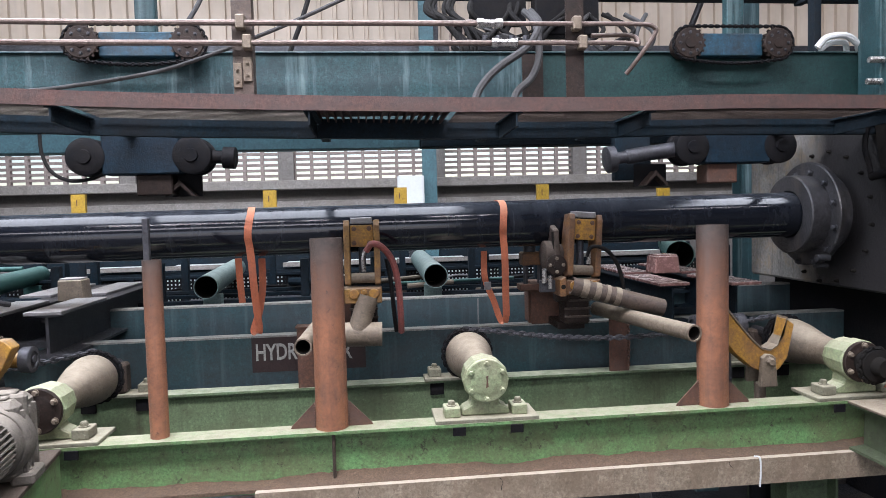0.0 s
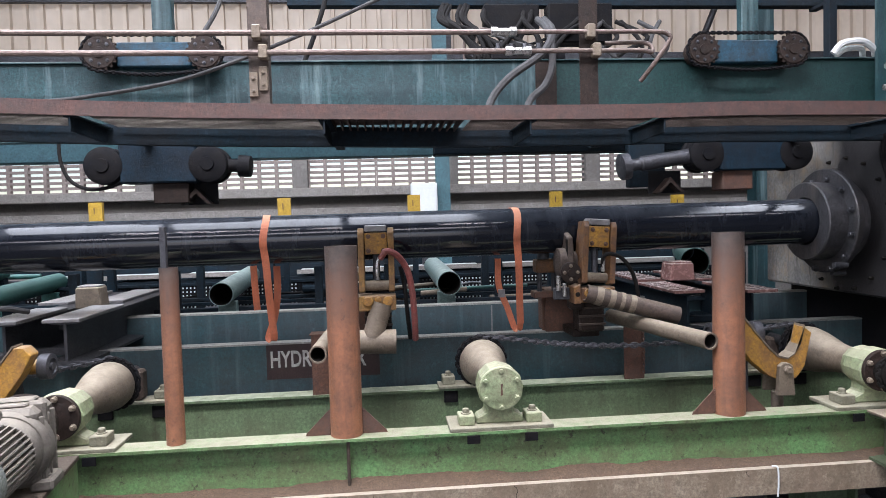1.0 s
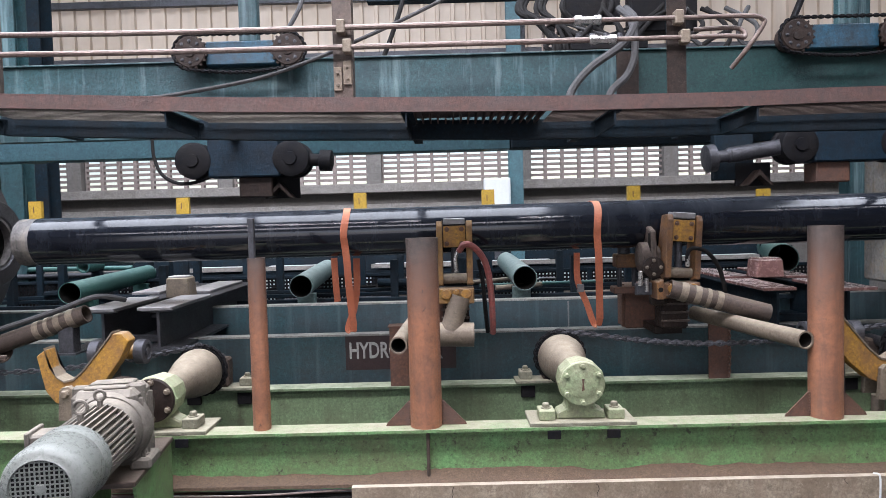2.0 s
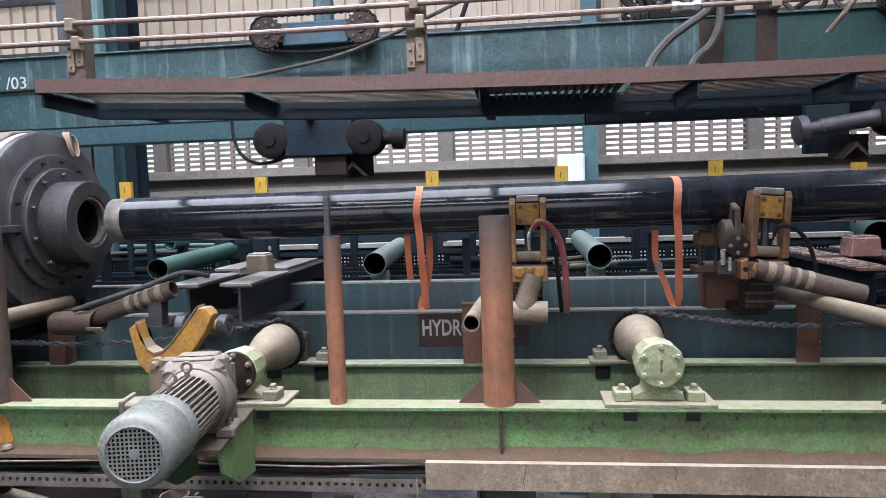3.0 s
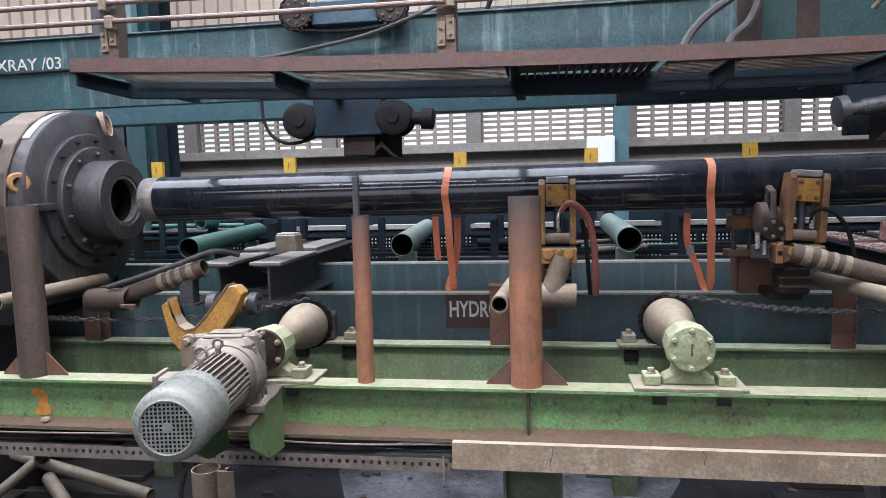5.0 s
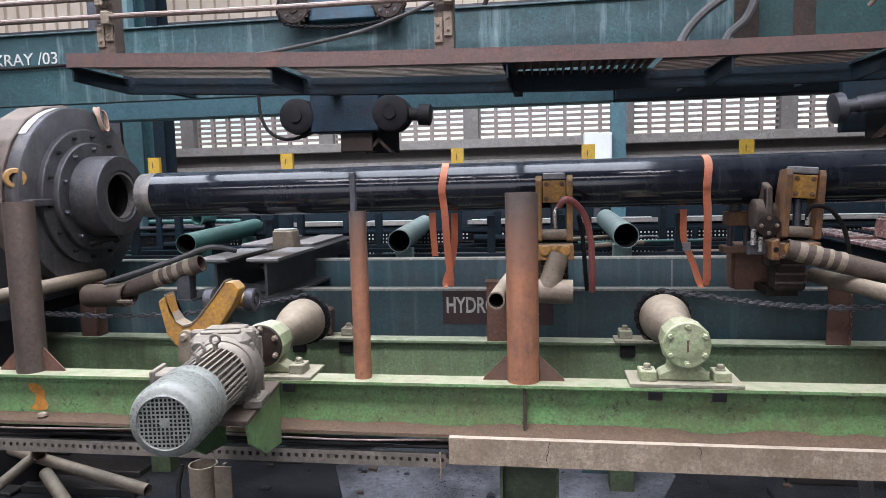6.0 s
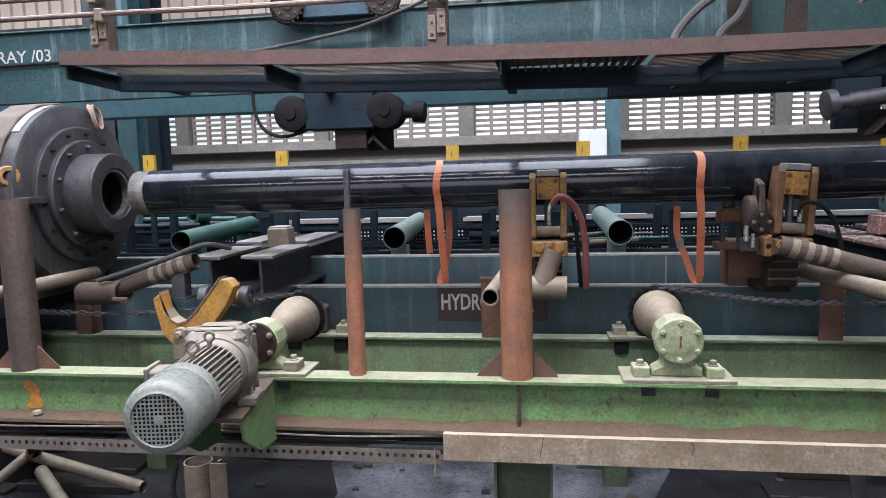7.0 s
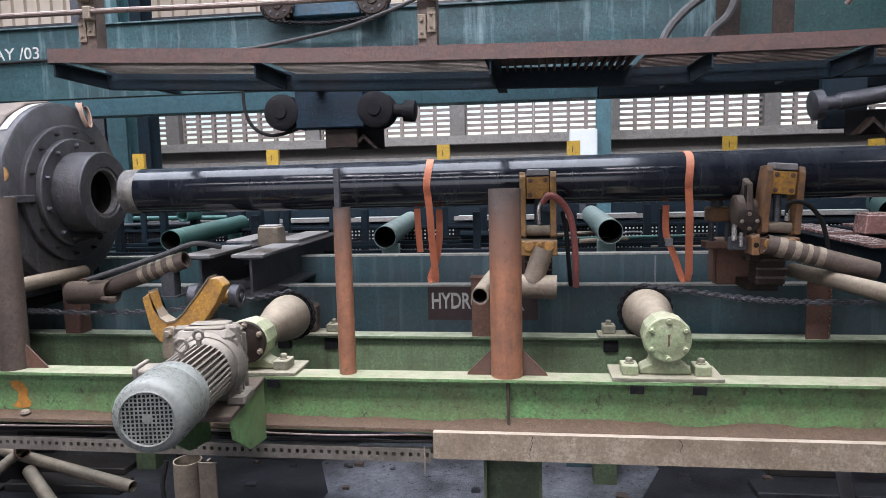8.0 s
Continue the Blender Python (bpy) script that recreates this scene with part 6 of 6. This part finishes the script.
screen = thing("perforated_screen", 0, 9.3, 0, "dark perforated steel guard in a low frame", "guard screen")
mesh = bm_new()
for k in range(7):
    box(-6.0, 5.4, 9.3, 9.304, 1.66 + k * 0.052, 1.66 + k * 0.052 + 0.030, bm=mesh)
x = -6.0
while x < 5.4:
    box(x, x + 0.029, 9.2975, 9.3065, 1.66, 1.99, bm=mesh)
    x += 0.05
part("mesh_sheet", mesh, MAT_BLACK, screen)
# Added white boards stand in for daylight showing through the guard's holes
for a, b in ((-5.2, -4.3), (-2.5, -0.8), (-0.4, 0.5), (1.25, 2.9), (3.4, 4.6)):
    part("light_board", box(a, b, 9.50, 9.52, 1.62, 1.97, 0.003), MAT_WHITE, screen, "added pale board standing for light through the guard's holes")
    part("board_post", box((a + b) / 2 - 0.03, (a + b) / 2 + 0.03, 9.521, 9.56, 0, 1.9), MAT_NAVY, screen)
part("top_rail", box(-6.0, 5.4, 9.28, 9.32, 1.99, 2.03, 0.004), MAT_NAVY, screen)
part("bottom_rail", box(-6.0, 5.4, 9.28, 9.32, 1.60, 1.66, 0.004), MAT_NAVY, screen)
for x in (-6, -4.4, -2.8, -1.0, 0.6, 2.2, 3.8, 5.36):
    part("post", box(x, x + 0.06, 9.265, 9.335, 0, 2.03, 0.004), MAT_NAVY, screen)

bench = thing("far_bench", 0, 10.4, 0, "long low rack with pale tops along the far wall", "rack")
for a, b in ((-7.4, -6.2), (-5.9, -4.5), (-3.75, -2.85), (-2.6, -1.75), (-0.9, 0.5), (0.8, 1.9), (2.2, 3.4), (3.7, 5.2)):
    part("top_board", box(a, b, 10.2, 10.9, 2.03, 2.07, 0.004), MAT_WHITE, bench)
    part("front_strip", box(a, b, 10.18, 10.198, 2.035, 2.10, 0.003), MAT_SILL, bench)
# Added navy sheet keeps the background below the pipe dark
part("back_panel", box(-7.5, 5.4, 10.95, 11.0, 0, 2.5, 0.004), MAT_NAVY, bench, "added dark backdrop sheet hiding the lit lower wall")
part("frame_rail", box(-7.5, 5.4, 10.22, 10.32, 1.93, 1.999, 0.004), MAT_NAVY, bench)
for x in (-7.4, -6.05, -4.3, -4.0, -2.72, -1.3, 0.65, 2.05, 3.55, 5.2):
    part("upright", box(x - 0.09, x + 0.09, 10.0, 10.16, 0, 2.45, 0.005), MAT_NAVY, bench)

rnd = random.Random(3)
for k in range(26):
    x = rnd.uniform(-6.5, 4.8)
    y = rnd.uniform(7.6, 8.9)
    z = rnd.choice((1.55, 1.75, 1.95))
    l = rnd.uniform(0.5, 1.6)
    solo("scrap_bar", rod((x - l / 2, y, z), (x + l / 2, y + rnd.uniform(-0.2, 0.2), z + rnd.uniform(-0.03, 0.03)), rnd.choice((0.02, 0.03, 0.05)), 10), rnd.choice((MAT_STEEL, MAT_NAVY, MAT_GPIPE_DARK, MAT_DUSTY)),
         "dull steel bar lying in the storage rack", "steel bar", "stored bars")
rack = thing("storage_rack", 0, 8.2, 0, "dark steel storage rack behind the girders", "rack")
for z in (1.48, 1.69, 1.89):
    for y in (7.7, 8.3, 8.8):
        part("shelf_rail", box(-6.6, 5.0, y, y + 0.06, z - 0.06, z - 0.02, 0.003), MAT_NAVY, rack)
for x in (-6.4, -4.9, -3.1, -2.0, -0.4, 0.4, 1.7, 2.6, 4.7):
    for y in (7.7, 8.75):
        part("upright", box(x, x + 0.09, y + 0.06, y + 0.15, 0, 2.3, 0.005), MAT_NAVY, rack)

rnd = random.Random(21)
for k in range(16):
    x = rnd.uniform(-5.8, 4.4)
    w, dz = rnd.uniform(0.3, 0.8), rnd.uniform(0.03, 0.12)
    solo("loose_wire", sweep([(x, 8.95, 1.80), (x + w * 0.3, 8.92, 1.80 + dz), (x + w * 0.7, 8.94, 1.80 + dz * rnd.uniform(0.6, 1.3)), (x + w, 8.96, 1.895)], rnd.choice((0.010, 0.014, 0.018)), 6), rnd.choice((MAT_HOSE, MAT_CABLE, MAT_PAD)),
         "thin cable draped along the storage rack", "cable", "loose cables", smooth=True)

mach = thing("far_machine", -6.0, 10.8, 0, "dark machine body with pipework behind the tester head", "machine")
part("body", box(-8.2, -6.6, 10.3, 11.4, 0, 2.3, 0.02), MAT_NAVY, mach)
for k in range(5):
    part("pipework", rod((-6.6, 9.3 + k * 0.05, 2.1 + k * 0.1), (-4.2, 9.4 + k * 0.05, 2.1 + k * 0.08), 0.035, 12), MAT_GPIPE_DARK if k % 2 else MAT_STEEL, mach, smooth=True)
part("ring_end", tube((-4.6, 8.9, 2.25), (-4.6, 9.3, 2.25), 0.09, 0.02, 24), MAT_GPIPE_DARK, mach, smooth=True)
part("pipework_post", box(-4.66, -4.54, 9.2, 9.3, 0, 2.2, 0.005), MAT_NAVY, mach)

# ---- under the bed: timbers, sleepers, loose tubes ----
# Outline of the light pool, painted as a paler patch of wet floor
slab_edge = [(-1.55, 4.70), (0.2, 4.62), (1.12, 4.75), (1.30, 5.05), (1.18, 5.5), (1.42, 6.1), (1.25, 6.9), (-0.1, 7.1), (-1.3, 6.8), (-1.75, 6.0), (-1.5, 5.4)]
solo("floor_patch", slab(slab_edge, "z", 0.0005, 0.012, bevel=0.004), MAT_SLAB, "wet concrete patch, painted pale where light falls on the dark floor", "floor patch", kind="structure")
rnd = random.Random(11)
for k in range(9):
    y = 4.72 + k * 0.44
    dk = thing("floor_timber", 0, y, 0, "grimy dark timber sleeper lying on the floor", "timber", "timber sleepers")
    x0 = -5.4
    while x0 < 4.6:
        l = rnd.uniform(0.5, 1.9)
        if rnd.random() < 0.72 and not (x0 + l > -1.8 and x0 < 1.35):
            part("plank", box(x0, x0 + l - 0.03, y + rnd.uniform(-0.03, 0.03), y + rnd.uniform(0.16, 0.26), 0.001, rnd.uniform(0.02, 0.09), 0.008, turn=Matrix.Translation((x0, y, 0)) @ Matrix.Rotation(radians(rnd.uniform(-2.5, 2.5)), 4, "Z") @ Matrix.Translation((-x0, -y, 0))), rnd.choice((MAT_TIMBER, MAT_TIMBER, MAT_TIMBER, MAT_FLOOR)), dk)
        x0 += l
for a, b, r, m in (((-4.6, 5.3, 0.36), (-3.0, 4.9, 0.24), 0.05, MAT_DUSTY), ((-4.2, 5.2, 0.42), (-4.5, 4.6, 0.07), 0.045, MAT_DUSTY), ((-4.1, 5.1, 0.25), (-3.4, 4.6, 0.07), 0.055, MAT_DUSTY), ((-5.2, 5.4, 0.5), (-4.3, 5.6, 0.62), 0.07, MAT_STEEL), ((-4.4, 5.35, 0.30), (-4.1, 5.05, 0.45), 0.06, MAT_RUST)):
    solo("loose_tube", tube(a, b, r, 0.006, 18), m, "dusty steel tube thrown in a heap on the floor", "tube", "loose tubes", smooth=True)
for a, b, r in (((3.55, 4.75, 0.68), (3.75, 5.2, 0.45), 0.055), ((2.45, 5.0, 0.8), (2.75, 5.4, 0.04), 0.05)):
    st = solo("drain_tube", tube(a, b, r, 0.008, 20), MAT_PAD, "pale plastic drain tube under the beam", "tube", smooth=True)
for k in range(90):
    x, y = rnd.uniform(-4.5, 4), 4.72 + rnd.randrange(8) * 0.44 + rnd.uniform(0.27, 0.33)
    s = rnd.uniform(0.02, 0.11)
    solo("scrap_piece", slab([(x, y), (x + s, y + s * rnd.uniform(-0.3, 0.3)), (x + s * 0.9, y + s * 0.7), (x + s * 0.1, y + s * rnd.uniform(0.4, 0.9))], "z", 0.001, 0.013 + rnd.uniform(0.004, 0.03)), rnd.choice((MAT_STEEL, MAT_STEEL, MAT_GRIME, MAT_TIMBER)),
         "small piece of scrap on the dirty floor", "scrap", "floor scrap")
solo("stone", lathe((-3.53, 4.455, 1.012), (-3.53, 4.455, 2), [(0, 0.03), (0.012, 0.04), (0.03, 0.03), (0.04, 0.008)], 9), MAT_DUSTY, "dusty lump of slag on the beam flange", "stone")
paint = thing("paint_mark", -3.61, 4.52, 1.1, "orange paint splash on the green beam web", "paint mark")
part("splash", slab([(-3.69, 1.245), (-3.64, 1.255), (-3.585, 1.235), (-3.55, 1.18), (-3.56, 1.125), (-3.53, 1.085), (-3.545, 1.045), (-3.62, 1.035), (-3.69, 1.05), (-3.64, 1.10), (-3.63, 1.16), (-3.68, 1.20)], "y", 4.5205, 4.5235), MAT_ORANGE, paint)
tie = solo("tie_wire", sweep([(3.08, 4.338, 0.80), (3.085, 4.336, 0.9), (3.08, 4.338, 1.005), (3.05, 4.36, 1.012)], 0.006, 6), MAT_WHITE, "pale tie wire round the cream channel", "wire")
solo("hanging_wire", sweep([(-0.46, 4.36, 0.89), (-0.455, 4.355, 0.80), (-0.46, 4.355, 0.70)], 0.005, 6), MAT_CREAM, "pale wire hanging from the cable tray", "wire")

cross = thing("cross_beam", 3.95, 3.8, 0.98, "green steel beam, darkened for shade, running out from the conveyor bed", "steel beam")
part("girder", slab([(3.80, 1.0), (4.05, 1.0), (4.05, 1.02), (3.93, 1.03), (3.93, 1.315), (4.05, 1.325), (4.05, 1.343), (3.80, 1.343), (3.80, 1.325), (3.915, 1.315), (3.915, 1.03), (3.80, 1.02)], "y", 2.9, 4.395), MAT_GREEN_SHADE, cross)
part("top_plate", box(3.78, 4.10, 2.95, 4.39, 1.345, 1.362, 0.003), MAT_DUSTY, cross, "dusty steel mounting plate")
part("leg", box(3.85, 4.0, 2.95, 3.1, 0, 0.999, 0.004), MAT_GREEN_REAR, cross)
lash = solo("hanging_strap", ribbon([(4.02, 4.30, 1.48), (3.99, 4.20, 1.56), (3.95, 4.12, 1.50), (3.93, 4.06, 1.38), (3.92, 3.9, 1.368)], 0.07, 0.004, (1, 0.4, 0)), MAT_STRAP, "orange webbing strap lying over the cross beam", "strap", "lashing straps")


# ---- breeze blocks in the rear wall, piece by piece ----
BW, BH = 0.30, 0.0955
bb_mesh = bmesh.new()
for a in ((-BW / 2, -BW / 2 + 0.030), (BW / 2 - 0.030, BW / 2)):
    box(a[0] + 0.001, a[1] - 0.001, 12.04, 12.13, 0, BH - 0.002, bm=bb_mesh)
for a in ((0.0, 0.021), (BH - 0.023, BH - 0.002)):
    box(-BW / 2 + 0.029, BW / 2 - 0.029, 12.042, 12.128, a[0], a[1], bm=bb_mesh)
bmesh.ops.recalc_face_normals(bb_mesh, faces=bb_mesh.faces)
block_mesh = bpy.data.meshes.new("breeze_block")
bb_mesh.to_mesh(block_mesh)
bb_mesh.free()
block_mesh.materials.append(MAT_BREEZE)
base = BASE[wall_rear.name]
far = []
for a, b in zip(PILLARS, PILLARS[1:]):
    x = a + 0.13 + (b - a - 0.26 - 8 * BW) / 2 + BW / 2
    for i in range(8):
        for j in range(6):
            spot = (x + i * BW, 0, 3.403 + j * BH)
            if -6.6 < x + i * BW < 6.4:
                ob = new("breeze_block", block_mesh)
                ob.parent = wall_rear
                ob.location = Vector(spot) - base
            else:
                far.append(spot)
rest = bmesh.new()
for spot in far:
    n = len(rest.verts)
    rest.from_mesh(block_mesh)
    rest.verts.ensure_lookup_table()
    bmesh.ops.translate(rest, verts=rest.verts[n:], vec=spot)
part("breeze_blocks", rest, MAT_BREEZE, wall_rear, kind="stuff")
